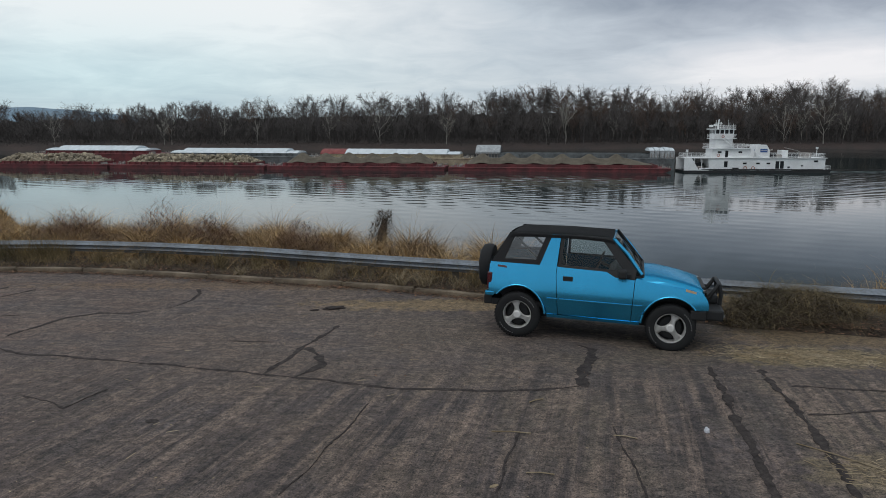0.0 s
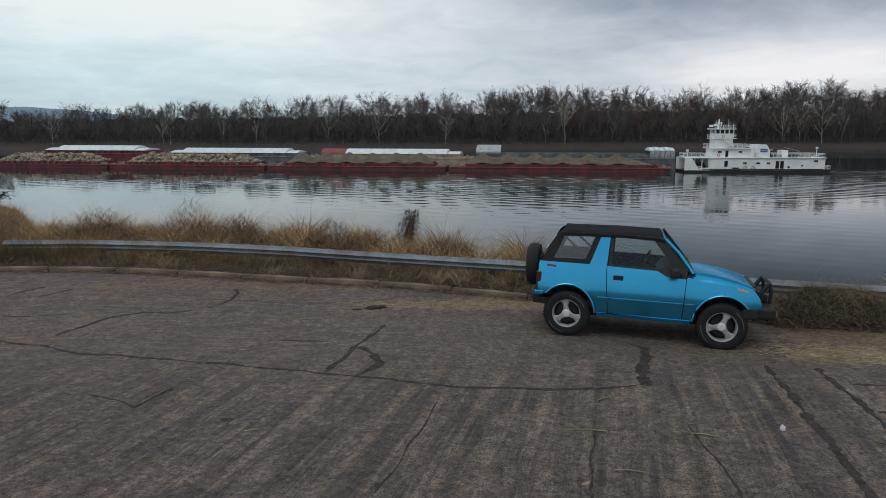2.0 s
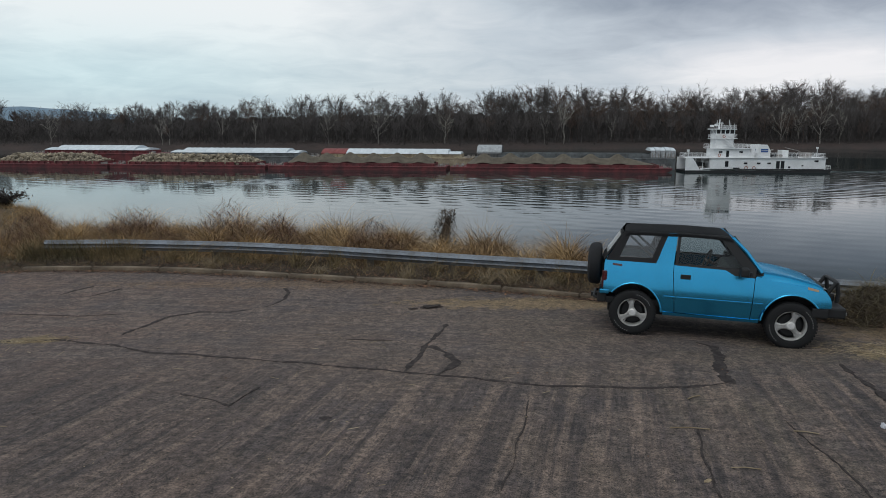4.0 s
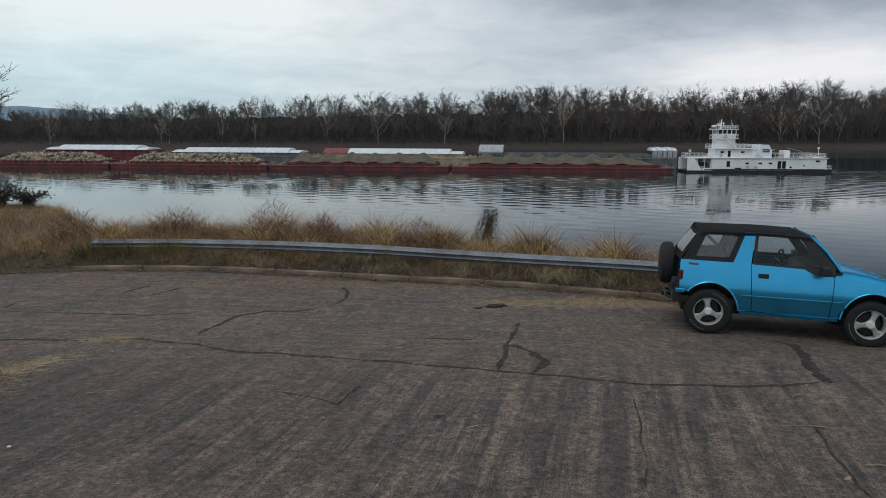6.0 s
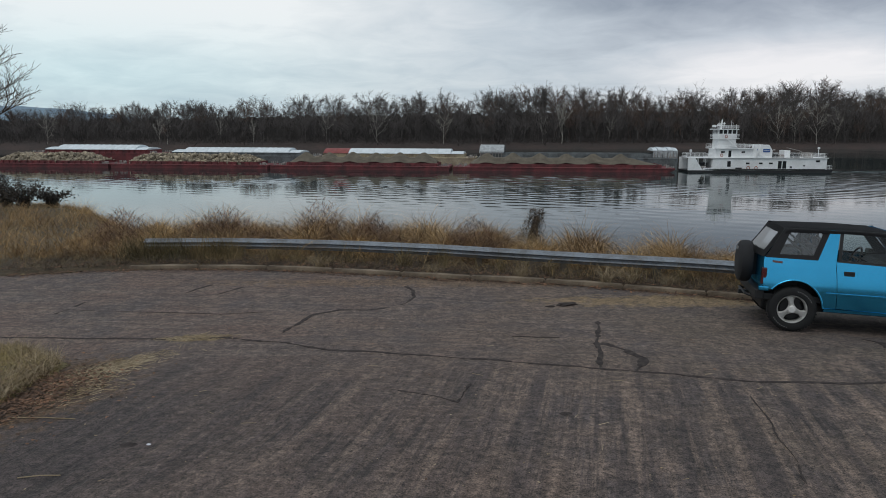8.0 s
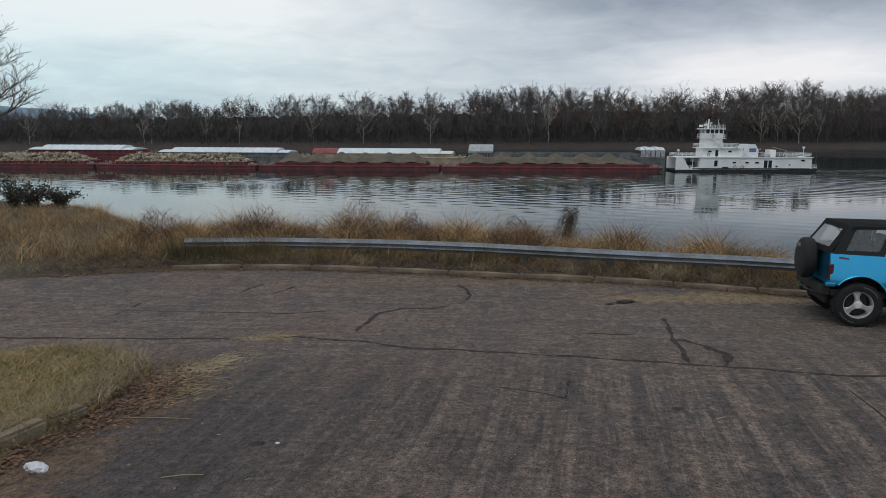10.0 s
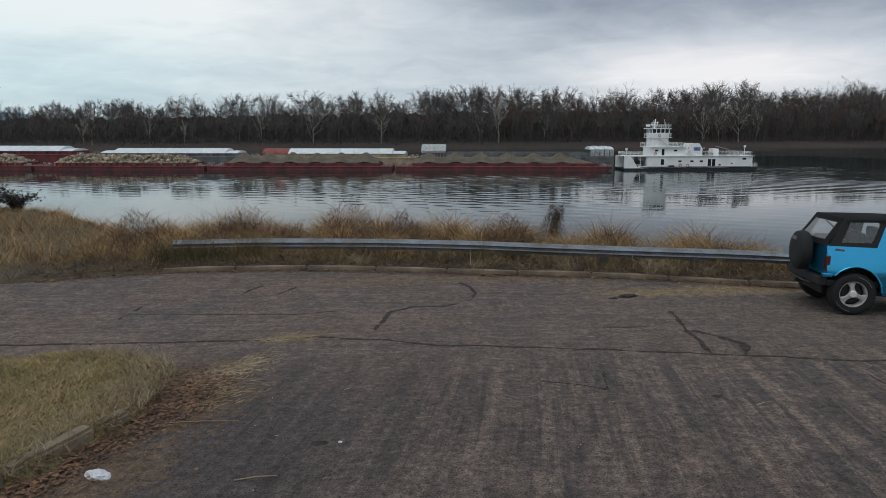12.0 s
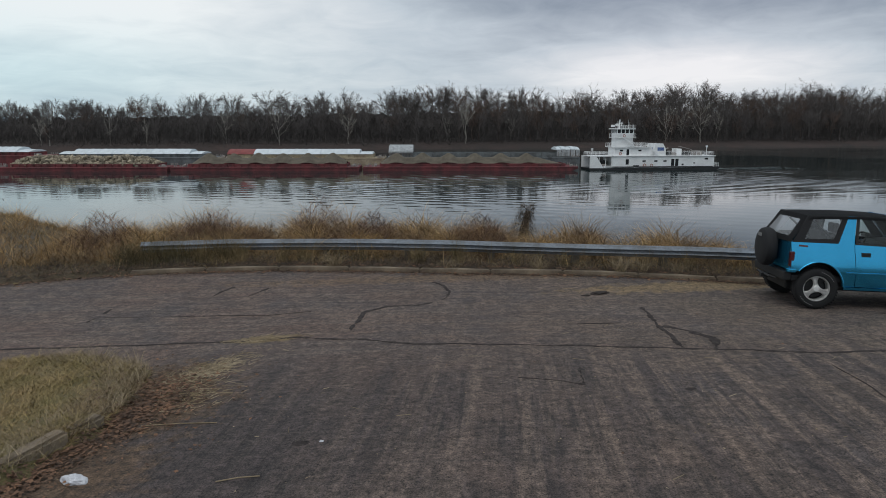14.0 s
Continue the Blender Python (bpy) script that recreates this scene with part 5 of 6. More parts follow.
FAR = ((-126.6, 42.0, 3.9, M_REDHULL, 0.9, 1.35, 0, "red covered hopper barge with pale arched covers"), (-85.0, 49.0, 3.3, M_GREYHULL, 0.9, 1.3, 0, "grey covered hopper barge with pale arched covers"),
       (-37.5, 50.5, 3.1, M_CREAMHULL, 1.0, 1.35, 2, "cream covered hopper barge with one red cover"))
for x, length, free, paint, coam, rise, red, label in FAR:
    b = barge_hull(length, free, False, False, paint, coam, label, "barges in the tow")
    covers(b, length, free, coam, rise, red)
    b.matrix_world = row_pose(x, 11.2)
b = barge_hull(57.0, 3.3, False, False, M_GREYHULL, 1.2, "dark grey open hopper barge with stacked covers", "barges in the tow")
b.matrix_world = row_pose(13.0, 11.2)
stack = cover_mesh(9.2, 7.0, 1.9, "cover")
stack.materials.append(M_STACK)
for k in range(3):
    c = new("cover", stack)
    c.parent = b
    c.location = (0.6 + k * 0.12, 0.7, 4.4 + k * 0.22)
# thin black arch that stands in for the shaded hollow under the covers
shade = cover_mesh(8.6, 0.05, 1.75, "cover_hollow_shade")
shade.materials.append(M_BOATBLACK)
c = new("cover_hollow_shade", shade)
c.parent = b
c.location = (7.90, 1.0, 4.75)
leaf = cover_mesh(9.2, 1.22, 0.8, "cover")
leaf.materials.append(M_COVER)
for k in range(5):
    c = new("cover", leaf)
    c.parent = b
    c.location = (50.2 + k * 1.4, 0.7, 5.3 + (0.16 if k % 2 else 0.0))
    part("cover_panel", boxed(50.2 + k * 1.4, 51.4 + k * 1.4, 0.6, 0.72, 3.5, 5.45), M_STACK, b)
for x in (0.6, 50.2):
    for q in range(8):
        part("cover_stay", boxed(x + 0.3 + q * 0.88, x + 0.45 + q * 0.88, 0.45, 0.59, 3.3, 4.7), M_GEAR, b)

# towboat
TB = Matrix.Translation((68.6 + SHIFT, 182.0, WATER)) @ Matrix.Rotation(math.atan(-0.05), 4, "Z") @ Matrix.Diagonal((0.935, 0.85, 1, 1))
tow = thing("towboat", "white river towboat with black hull and tall wheelhouse", "towboat", m=TB)


def deck_rail(x0, x1, y0, y1, z, parent, gap=1.25, high=1.05):
    """Posts and three bars round a rectangle of deck, open on no side."""
    rail = bmesh.new()
    for h in (0.36, 0.70, 1.0):
        for a, c in (((x0, y0), (x1, y0)), ((x0, y1), (x1, y1)), ((x1, y0), (x1, y1)), ((x0, y0), (x0, y1))):
            tube(rail, [(*a, z + h * high), (*c, z + h * high)], 0.035, 4)
    for x in np.arange(x0, x1 + 0.01, gap):
        for y in (y0, y1):
            tube(rail, [(x, y, z), (x, y, z + high)], 0.04, 4)
    return part("railing", rail, M_BOATWHITE, parent, "white tube railing")


def face_window(x, z, w, h, y, parent, name="window"):
    ob = part(name, boxed(x - w / 2, x + w / 2, y - 0.03, y + 0.05, z - h / 2, z + h / 2), M_BOATDARK, parent, "dark window")
    part("trim", boxed(x - w / 2 - 0.06, x + w / 2 + 0.06, y - 0.045, y - 0.02, z - h / 2 - 0.08, z - h / 2 - 0.02), M_BOATWHITE, ob)
    return ob


bm = bmesh.new()
prism(bm, [(0.0, 0.55), (0.4, -1.0), (36.0, -1.0), (40.8, 0.15), (41.2, 0.85), (34.0, 0.85), (29.5, 0.6)], 0.0, 9.6)
part("hull", bm, M_BOATBLACK, tow, "black hull")
house = part("main_deck_house", boxed(7.2, 39.6, 0.7, 8.9, 0.6, 3.9, 0.06), M_BOATWHITE, tow, "white lower deck house")
part("deck_edge", boxed(7.2, 39.9, 0.35, 9.25, 3.84, 4.0), M_BOATWHITE, tow)
part("fender_strake", boxed(5.0, 39.0, 0.02, 0.7, 0.85, 1.02), M_BOATBLACK, tow)
part("foredeck_roof", boxed(0.6, 7.2, 0.6, 9.0, 3.80, 3.95), M_BOATWHITE, tow)
for y in (0.15, 9.25):
    bm = bmesh.new()
    prism(bm, [(0.1, 0.6), (0.1, 3.9), (2.1, 3.9), (4.4, 0.6)], y, y + 0.2)
    part("push_knee", bm, M_BOATWHITE, tow, "white push knee")
    part("bulwark", boxed(4.4, 7.2, y, y + 0.12, 0.6, 1.25), M_BOATWHITE, tow)
for x in (3.2, 5.2, 7.0):
    for y in (0.9, 8.6):
        bm = bmesh.new()
        tube(bm, [(x, y, 0.55), (x, y, 3.85)], 0.08, 6)
        part("stanchion", bm, M_BOATWHITE, tow)
# black instead of gear grey: the roof's shade is put into the colour
part("deck_gear", boxed(3.6, 6.4, 3.0, 6.6, 0.55, 2.6, 0.15), M_BOATBLACK, tow, "deck winches, coloured black for the shade under the foredeck roof")
part("bow_winch", boxed(4.2, 5.6, 0.9, 2.0, 0.55, 1.7, 0.2), M_GEAR, tow)
bm = bmesh.new()
tube(bm, [(0.9, 1.0, 3.9), (0.9, 1.0, 5.8)], 0.10, 6)
box(bm, 0.6, 1.2, 0.8, 1.3, 5.5, 6.1, 0.05)
part("bow_light", bm, M_BOATWHITE, tow)
deck_rail(0.8, 7.2, 0.5, 9.1, 3.95, tow)
h2 = part("upper_deck_house", boxed(8.2, 18.8, 1.5, 8.1, 3.98, 6.35, 0.05), M_BOATWHITE, tow, "white upper deck house")
part("upper_deck", boxed(7.4, 19.2, 0.9, 8.7, 6.30, 6.44), M_BOATWHITE, tow)
deck_rail(7.5, 19.1, 1.0, 8.6, 6.44, tow)
h3 = part("bridge_house", boxed(8.9, 13.9, 2.2, 7.4, 6.44, 9.0, 0.05), M_BOATWHITE, tow)
part("bridge_deck", boxed(8.2, 14.8, 1.8, 7.8, 8.92, 9.06), M_BOATWHITE, tow)
deck_rail(8.3, 14.7, 1.9, 7.7, 9.06, tow, 1.0)
part("bridge_bulwark", boxed(9.2, 12.8, 1.92, 1.98, 9.06, 9.95), M_BOATWHITE, tow)
wh = part("wheelhouse", boxed(8.8, 14.1, 2.3, 7.3, 9.06, 10.3, 0.04), M_BOATWHITE, tow, "white wheelhouse")
part("wheelhouse_glass", boxed(8.95, 13.95, 2.45, 7.15, 10.3, 11.35), M_BOATDARK, wh, "dark wheelhouse windows")
for x in np.linspace(8.9, 14.0, 5):
    for y in (2.38, 7.22):
        part("mullion", boxed(x - 0.14, x + 0.14, y - 0.08, y + 0.08, 10.28, 11.40), M_BOATWHITE, wh)
for y in np.linspace(2.38, 7.22, 5):
    for x in (8.87, 14.03):
        part("mullion", boxed(x - 0.08, x + 0.08, y - 0.14, y + 0.14, 10.28, 11.40), M_BOATWHITE, wh)
part("wheelhouse_roof", boxed(8.0, 14.5, 1.8, 7.8, 11.36, 11.62, 0.06), M_BOATWHITE, tow, "white overhanging wheelhouse roof")
bm = bmesh.new()
tube(bm, [(10.2, 4.6, 11.6), (10.4, 4.6, 14.1)], [0.30, 0.14], 6)
tube(bm, [(11.0, 4.6, 12.2), (11.0, 4.6, 13.4)], 0.12, 6)
for x, z in ((8.6, 12.9), (9.0, 12.6), (9.2, 13.8), (12.6, 14.0), (13.0, 13.2), (14.0, 12.9)):
    tube(bm, [(x, 3.0, 11.6), (x, 3.0, z)], 0.05, 5)
box(bm, 9.3, 11.4, 4.4, 4.8, 13.0, 13.15)
box(bm, 8.4, 9.4, 2.6, 3.0, 12.3, 12.8, 0.08)
box(bm, 7.9, 9.0, 5.0, 5.6, 12.0, 12.6, 0.08)
part("mast", bm, M_BOATWHITE, tow, "white mast with radar bars and aerials")
deck_rail(11.2, 14.3, 1.6, 8.0, 11.62, tow, 0.8, 0.9)
for x0, z0, x1, z1 in ((10.9, 8.95, 14.2, 6.44), (18.7, 6.4, 22.0, 3.95)):
    bm = bmesh.new()
    for y in (0.9, 1.9):
        tube(bm, [(x0, y, z0), (x1, y, z1)], 0.09, 5)
        tube(bm, [(x0, y, z0 + 0.95), (x1, y, z1 + 0.95)], 0.05, 5)
    for t in np.linspace(0.06, 0.94, 9):
        box(bm, x0 + (x1 - x0) * t - 0.12, x0 + (x1 - x0) * t + 0.12, 0.9, 1.9, z0 + (z1 - z0) * t - 0.02, z0 + (z1 - z0) * t + 0.02)
    part("stair", bm, M_BOATWHITE, tow, "white steep deck stair")
for y in (1.6, 6.2):
    bm = bmesh.new()
    prism(bm, [(20.4, 3.98), (20.9, 7.4), (23.3, 7.4), (24.3, 5.9), (24.3, 3.98)], y, y + 1.8)
    st = part("smoke_stack", bm, M_BOATWHITE, tow, "white slanted exhaust stack")
    part("stack_panel", boxed(21.6, 23.6, y - 0.04, y + 0.02, 5.4, 6.3), M_BOATBLUE, st, "blue panel with pale stripe")
    part("panel_stripe", boxed(21.7, 23.5, y - 0.06, y - 0.03, 5.82, 5.9), M_BOATWHITE, st)
    bm = bmesh.new()
    tube(bm, [(24.4, y + 0.8, 4.5), (24.6, y + 0.8, 5.9), (25.3, y + 0.8, 6.1)], 0.22, 8)
    part("exhaust_pipe", bm, M_GEAR, st)
deck_rail(25.0, 39.4, 0.7, 8.9, 4.0, tow)
for x0, x1, z1, mat in ((24.8, 26.4, 5.1, M_BOATBLACK), (26.7, 28.3, 4.8, M_GEAR), (28.0, 29.8, 5.9, M_BOATWHITE), (30.2, 32.6, 4.9, M_BOATBLACK), (34.2, 36.4, 5.3, M_GEAR)):
    part("deck_machinery", boxed(x0, x1, 2.6, 6.0, 4.0, z1, 0.1), mat, tow)
bm = bmesh.new()
tube(bm, [(33.6, 4.0, 4.0), (33.6, 4.0, 5.6), (29.2, 4.0, 6.6)], 0.10, 6)
tube(bm, [(33.4, 4.0, 5.6), (31.0, 4.0, 4.4)], 0.05, 5)
part("deck_crane", bm, M_GEAR, tow, "grey davit crane")
bm = bmesh.new()
tube(bm, [(37.5, 2.0, 4.0), (37.5, 2.0, 6.6)], 0.09, 6)
box(bm, 37.2, 37.8, 1.8, 2.2, 6.3, 6.8, 0.05)
part("stern_mast", bm, M_BOATWHITE, tow)
deck_rail(39.6, 41.0, 0.5, 9.1, 0.85, tow, 0.7)
for x, z, w, h in ((11.9, 2.3, 0.95, 1.5), (17.2, 2.5, 1.0, 0.42), (20.9, 2.5, 1.0, 0.42), (23.8, 2.5, 1.0, 0.42), (26.3, 2.1, 1.0, 2.0), (27.6, 2.1, 1.0, 2.0), (29.5, 1.5, 0.6, 0.45), (33.2, 1.9, 0.5, 0.3), (37.0, 3.1, 1.1, 0.45)):
    face_window(x, z, w, h, 0.68, house)
for x, z, w, h in ((10.2, 5.45, 1.0, 0.45), (12.2, 5.0, 0.8, 1.7), (16.0, 5.45, 1.0, 0.45)):
    face_window(x, z, w, h, 1.48, h2)
for x, y, z, rad in ((17.4, 0.62, 1.3, 0.42), (19.6, 0.62, 1.25, 0.42), (9.9, 1.42, 4.6, 0.36), (11.0, 1.85, 9.6, 0.36)):
    bm = bmesh.new()
    tube(bm, [(x + rad * math.cos(a), y, z + rad * math.sin(a)) for a in np.linspace(0, 2 * math.pi, 17)], 0.08, 5, False)
    part("ring_buoy", bm, M_ORANGE, tow, "orange ring buoy")
part("hull_mark", boxed(13.8, 15.6, 0.665, 0.69, 1.0, 1.35), M_BOATBLACK, house, "dark unreadable name bars")
wk, wf = [], []
wr = random.Random(3)
for k in range(240):
    t = wr.random() ** 1.6
    x, y = 103.6 + 26 * t, 184 + wr.uniform(-3, 4) * (0.6 + t)
    a, l, w = wr.uniform(-0.2, 0.2), wr.uniform(0.3, 1.5), wr.uniform(0.08, 0.35) * (1 - 0.6 * t)
    n = len(wk)
    wk += [(x - l, y - w, WATER + 0.02), (x, y - w * 1.5, WATER + 0.10), (x + l, y + a, WATER + 0.02), (x, y + w, WATER + 0.03)]
    wf.append((n, n + 1, n + 2, n + 3))
tagged(mesh_object("wake_foam", wk, wf, M_FOAM), "white churned foam behind the towboat", "foam", kind="stuff")

# ---- grass, litter and brush on the near bank ----


def blades(name, base, height, lean, width, curl, mat, label, cat, kind="stuff", segs=3, seed=0):
    """Bent blades as tapering strips. base: n x 3; height, width, curl: n; lean: n x 2."""
    n = len(base)
    r = np.random.default_rng(seed)
    a = r.uniform(0, 2 * np.pi, n)
    side = np.stack([np.cos(a), np.sin(a) * 0.5, np.zeros(n)], 1) * width[:, None] * 0.5
    rows = []
    for k in range(segs + 1):
        t = k / segs
        p = base.copy()
        p[:, :2] += lean * (height * (0.35 * t + curl * t * t))[:, None]
        p[:, 2] += height * (t - 0.55 * curl * t ** 2.4)
        w = side * (1.0 - 0.85 * t)
        rows += [p - w, p + w]
    v = np.stack(rows, 1).reshape(-1, 3)
    m = 2 * (segs + 1)
    q = np.array([[2 * k, 2 * k + 1, 2 * k + 3, 2 * k + 2] for k in range(segs)])
    f = (np.arange(n)[:, None, None] * m + q[None]).reshape(-1, 4)
    me = bpy.data.meshes.new(name)
    me.vertices.add(len(v))
    me.vertices.foreach_set("co", v.astype(np.float32).ravel())
    me.loops.add(f.size)
    me.loops.foreach_set("vertex_index", f.astype(np.int32).ravel())
    me.polygons.add(len(f))
    me.polygons.foreach_set("loop_start", np.arange(0, f.size, 4, dtype=np.int32))
    me.update(calc_edges=True)
    me.materials.append(mat)
    return tagged(new(name, me), label, cat, kind=kind)


def scatter(n, seed, place, keep, tall):
    """Draws n spots from place(r), keeps those where keep(x, y) beats chance, and sets heights by tall(x, y, r)."""
    r = np.random.default_rng(seed)
    out, hs = [], []
    while len(out) < n:
        x, y = place(r)
        if keep(x, y) > r.random():
            out.append((x, y, land(x, y) - 0.02))
            hs.append(tall(x, y, r))
    a = r.uniform(0, 2 * np.pi, n)
    return np.array(out), np.array(hs), np.stack([np.cos(a), np.sin(a)], 1), r


# tall dead grass behind the rail, clump by clump
TOP_X = [-16, -12.5, -11.6, -10.6, -9.7, -9.1, -8.5, -7.2, -6.4, -5.9, -5.3, -4.6, -3.9, -2.9, -2.3, -1.1, 0.0, 1.0, 1.9, 2.6, 3.6, 6.9, 7.6, 8.6, 12]
TOP_H = [0.8, 0.8, 1.1, 1.6, 1.1, 0.7, 1.3, 1.7, 1.4, 0.95, 1.1, 1.6, 1.25, 1.0, 0.9, 1.4, 1.35, 1.35, 1.2, 0.6, 0.25, 0.35, 1.2, 1.45, 1.4]


def clump(x, y):
    return max(0.0, 0.5 + 0.7 * noise.noise((x * 1.25, y * 0.9, 4.2)) + 0.3 * noise.noise((x * 4.0, y * 3, 8)))


def bank_spot(r):
    x = r.uniform(-14, 11)
    return x, rail_y(x) + 0.42 + r.random() ** 1.2 * (np.interp(x, BANK_X, BANK_W) * 0.85 + 0.6)


def bank_tall(x, y, r):
    top = float(np.interp(x, TOP_X, TOP_H))
    near = smooth(0.0, 1.2, y - rail_y(x))
    return top * (0.55 + 0.5 * near) * (0.25 + 0.85 * clump(x, y)) * r.uniform(0.5, 1.15)


P, H, D, r = scatter(34000, 21, bank_spot, lambda x, y: (clump(x, y) ** 2.6) * (0.18 if 2.9 < x < 7.0 else 1.0), bank_tall)
blades("bank_grass", P, H, D * r.uniform(0.3, 0.9, (len(P), 1)), r.uniform(0.008, 0.022, len(P)), r.uniform(0.5, 1.8, len(P)), M_DRY, "tall dead tan grass in clumps behind the rail", "grass", seed=1, segs=5)
P, H, D, r = scatter(1300, 22, bank_spot, lambda x, y: clump(x, y) * (0.15 if 2.9 < x < 7.0 else 1.0), lambda x, y, r: bank_tall(x, y, r) * 1.35)
blades("grass_stalks", P, H, D * 0.6, r.uniform(0.005, 0.009, len(P)), r.uniform(0.1, 1.5, len(P)), M_STRAW, "thin pale seed stalks above the dead grass", "grass", seed=2)
P, H, D, r = scatter(2600, 23, bank_spot, lambda x, y: clump(x, y) * (0.1 if 2.9 < x < 7.0 else 1.0), lambda x, y, r: bank_tall(x, y, r) * 1.05)
blades("weed_stems", P, H, D, r.uniform(0.006, 0.012, len(P)), r.uniform(0.2, 1.2, len(P)), M_TWIG, "dark dead weed stems and vines among grass", "weeds", seed=3)

# dead growth that arches over the rail towards the lot
P, H, D, r = scatter(3600, 24, lambda r: (lambda x: (x, rail_y(x) + r.uniform(-0.1, 0.4)))(r.uniform(-14.5, 2.4)), lambda x, y: 0.03 + (1.4 if x < -9.0 else 0.9) * max(0.0, noise.noise((x * 1.6, 2, 9)) + (0.4 if x < -9.0 else 0.0)), lambda x, y, r: r.uniform(0.2, 0.62))
D[:, 1] = -np.abs(D[:, 1]) * 0.8
blades("rail_grass", P, H, D * 0.7, r.uniform(0.006, 0.016, len(P)), r.uniform(0.5, 1.9, len(P)), M_DRY, "dead tan grass arching over the guard rail", "grass", seed=16, segs=4)
def rail_tuft(x, y):
    """How thickly grass grows before the rail: dense at its end, in narrow tufts along the rest."""
    if x < -8.9:
        return 0.3 + 0.7 * clump(x * 1.5, y)
    return 0.02 + 2.0 * max(0.0, noise.noise((x * 2.3, 6, 1)) - 0.12)


P, H, D, r = scatter(3000, 26, lambda r: (lambda x: (x, rail_y(x) - r.uniform(0.08, 0.32)))(r.uniform(-11.7, 2.4)), rail_tuft, lambda x, y, r: r.uniform(0.4, 0.95) * (0.95 if x < -8.9 else 0.8))
blades("rail_end_grass", P, H, D * 0.5, r.uniform(0.006, 0.015, len(P)), r.uniform(0.1, 1.1, len(P)), M_FIELDGRASS, "dead grass grown up before the rail and its end", "grass", seed=18, segs=5)
# long dry stems sprawled over the verge
P, H, D, r = scatter(1500, 25, lambda r: (lambda x: (x, edge_y(x) + 0.15 + r.random() * (rail_y(x) - edge_y(x) + 0.1)))(r.uniform(-14.5, 2.5)), lambda x, y: 0.15 + 0.85 * clump(x, y * 1.4) ** 2, lambda x, y, r: r.uniform(0.3, 0.75))
blades("sprawled_stems", P, H, D * 1.3, r.uniform(0.005, 0.011, len(P)), r.uniform(1.2, 1.75, len(P)), M_FIELDGRASS, "long pale dead stems sprawled over the verge", "weeds", seed=17, segs=5)
# matted russet vines that mound up among the grass
for vx, vy, vw, vh in ((-9.9, 18.6, 1.3, 0.75), (-7.2, 17.9, 1.1, 0.95), (-5.9, 17.6, 0.8, 0.7), (-3.4, 16.6, 0.9, 0.7), (-12.6, 18.6, 1.0, 0.7)):
    r = np.random.default_rng(int(-vx * 10))
    vy, vh, n = vy - 0.7, vh * 1.4, 1900
    u, w_ = r.normal(size=n) * 0.5, r.normal(size=n) * 0.5
    P = np.stack([vx + u * vw, vy + w_ * 0.7, np.array([land(vx + a_ * vw, vy + b_ * 0.7) for a_, b_ in zip(u, w_)]) + r.random(n) * vh * np.exp(-1.5 * (u * u + w_ * w_))], 1)
    a = r.uniform(0, 2 * np.pi, n)
    blades("vine_mound", P, r.uniform(0.12, 0.5, n), np.stack([np.cos(a), np.sin(a)], 1) * 1.2, r.uniform(0.006, 0.014, n), r.uniform(0.6, 1.9, n), M_LEAF, "mound of matted russet dead vines in the grass", "vines", seed=int(-vx * 7), segs=4)

# low tangled growth on the verge, round the rail
P, H, D, r = scatter(5500, 31, lambda r: (lambda x: (x, edge_y(x) + 0.25 + r.random() * (rail_y(x) - edge_y(x) + 0.4)))(r.uniform(-14, 2.5)), lambda x, y: clump(x * 1.3, y) ** 1.6, lambda x, y, r: r.uniform(0.08, 0.42) * (0.6 + 0.6 * smooth(0.3, 1.0, y - edge_y(x))))
blades("verge_grass", P, H, D * 1.4, r.uniform(0.005, 0.012, len(P)), r.uniform(0.3, 1.3, len(P)), M_TWIG, "flattened dead grass between kerb and rail", "grass", seed=4)
P, H, D, r = scatter(7000, 32, lambda r: (lambda x: (x, edge_y(x) + 0.2 + r.random() * (rail_y(x) - edge_y(x) + 0.3)))(r.uniform(-14, 10)), lambda x, y: 1 - 0.6 * clump(x, y), lambda x, y, r: r.uniform(0.06, 0.3))
blades("verge_twigs", P, H, D * 1.8, r.uniform(0.006, 0.012, len(P)), r.uniform(0.5, 1.4, len(P)), M_TWIG, "brown dead stems matted on the verge", "weeds", seed=5)
# tufts that hang over the kerb
tufts = [(-0.85, 13.3, 0.42), (-0.35, 13.25, 0.4), (-2.5, 13.85, 0.3), (-6.9, 14.9, 0.35), (0.3, 13.05, 0.3), (-4.4, 14.3, 0.25)]
tb, th, td = [], [], []
r = np.random.default_rng(33)
for x, y, h in tufts:
    for k in range(110):
        a = r.uniform(0, 2 * np.pi)
        tb.append((x + r.normal() * 0.07, y + r.normal() * 0.06, land(x, y)))
        th.append(h * r.uniform(0.7, 1.3))
        td.append((math.cos(a), math.sin(a)))
blades("kerb_tufts", np.array(tb), np.array(th), np.array(td), r.uniform(0.006, 0.011, len(tb)), r.uniform(0.3, 1.3, len(tb)), M_STRAW, "pale straw tufts drooping over the kerb", "grass", seed=6)

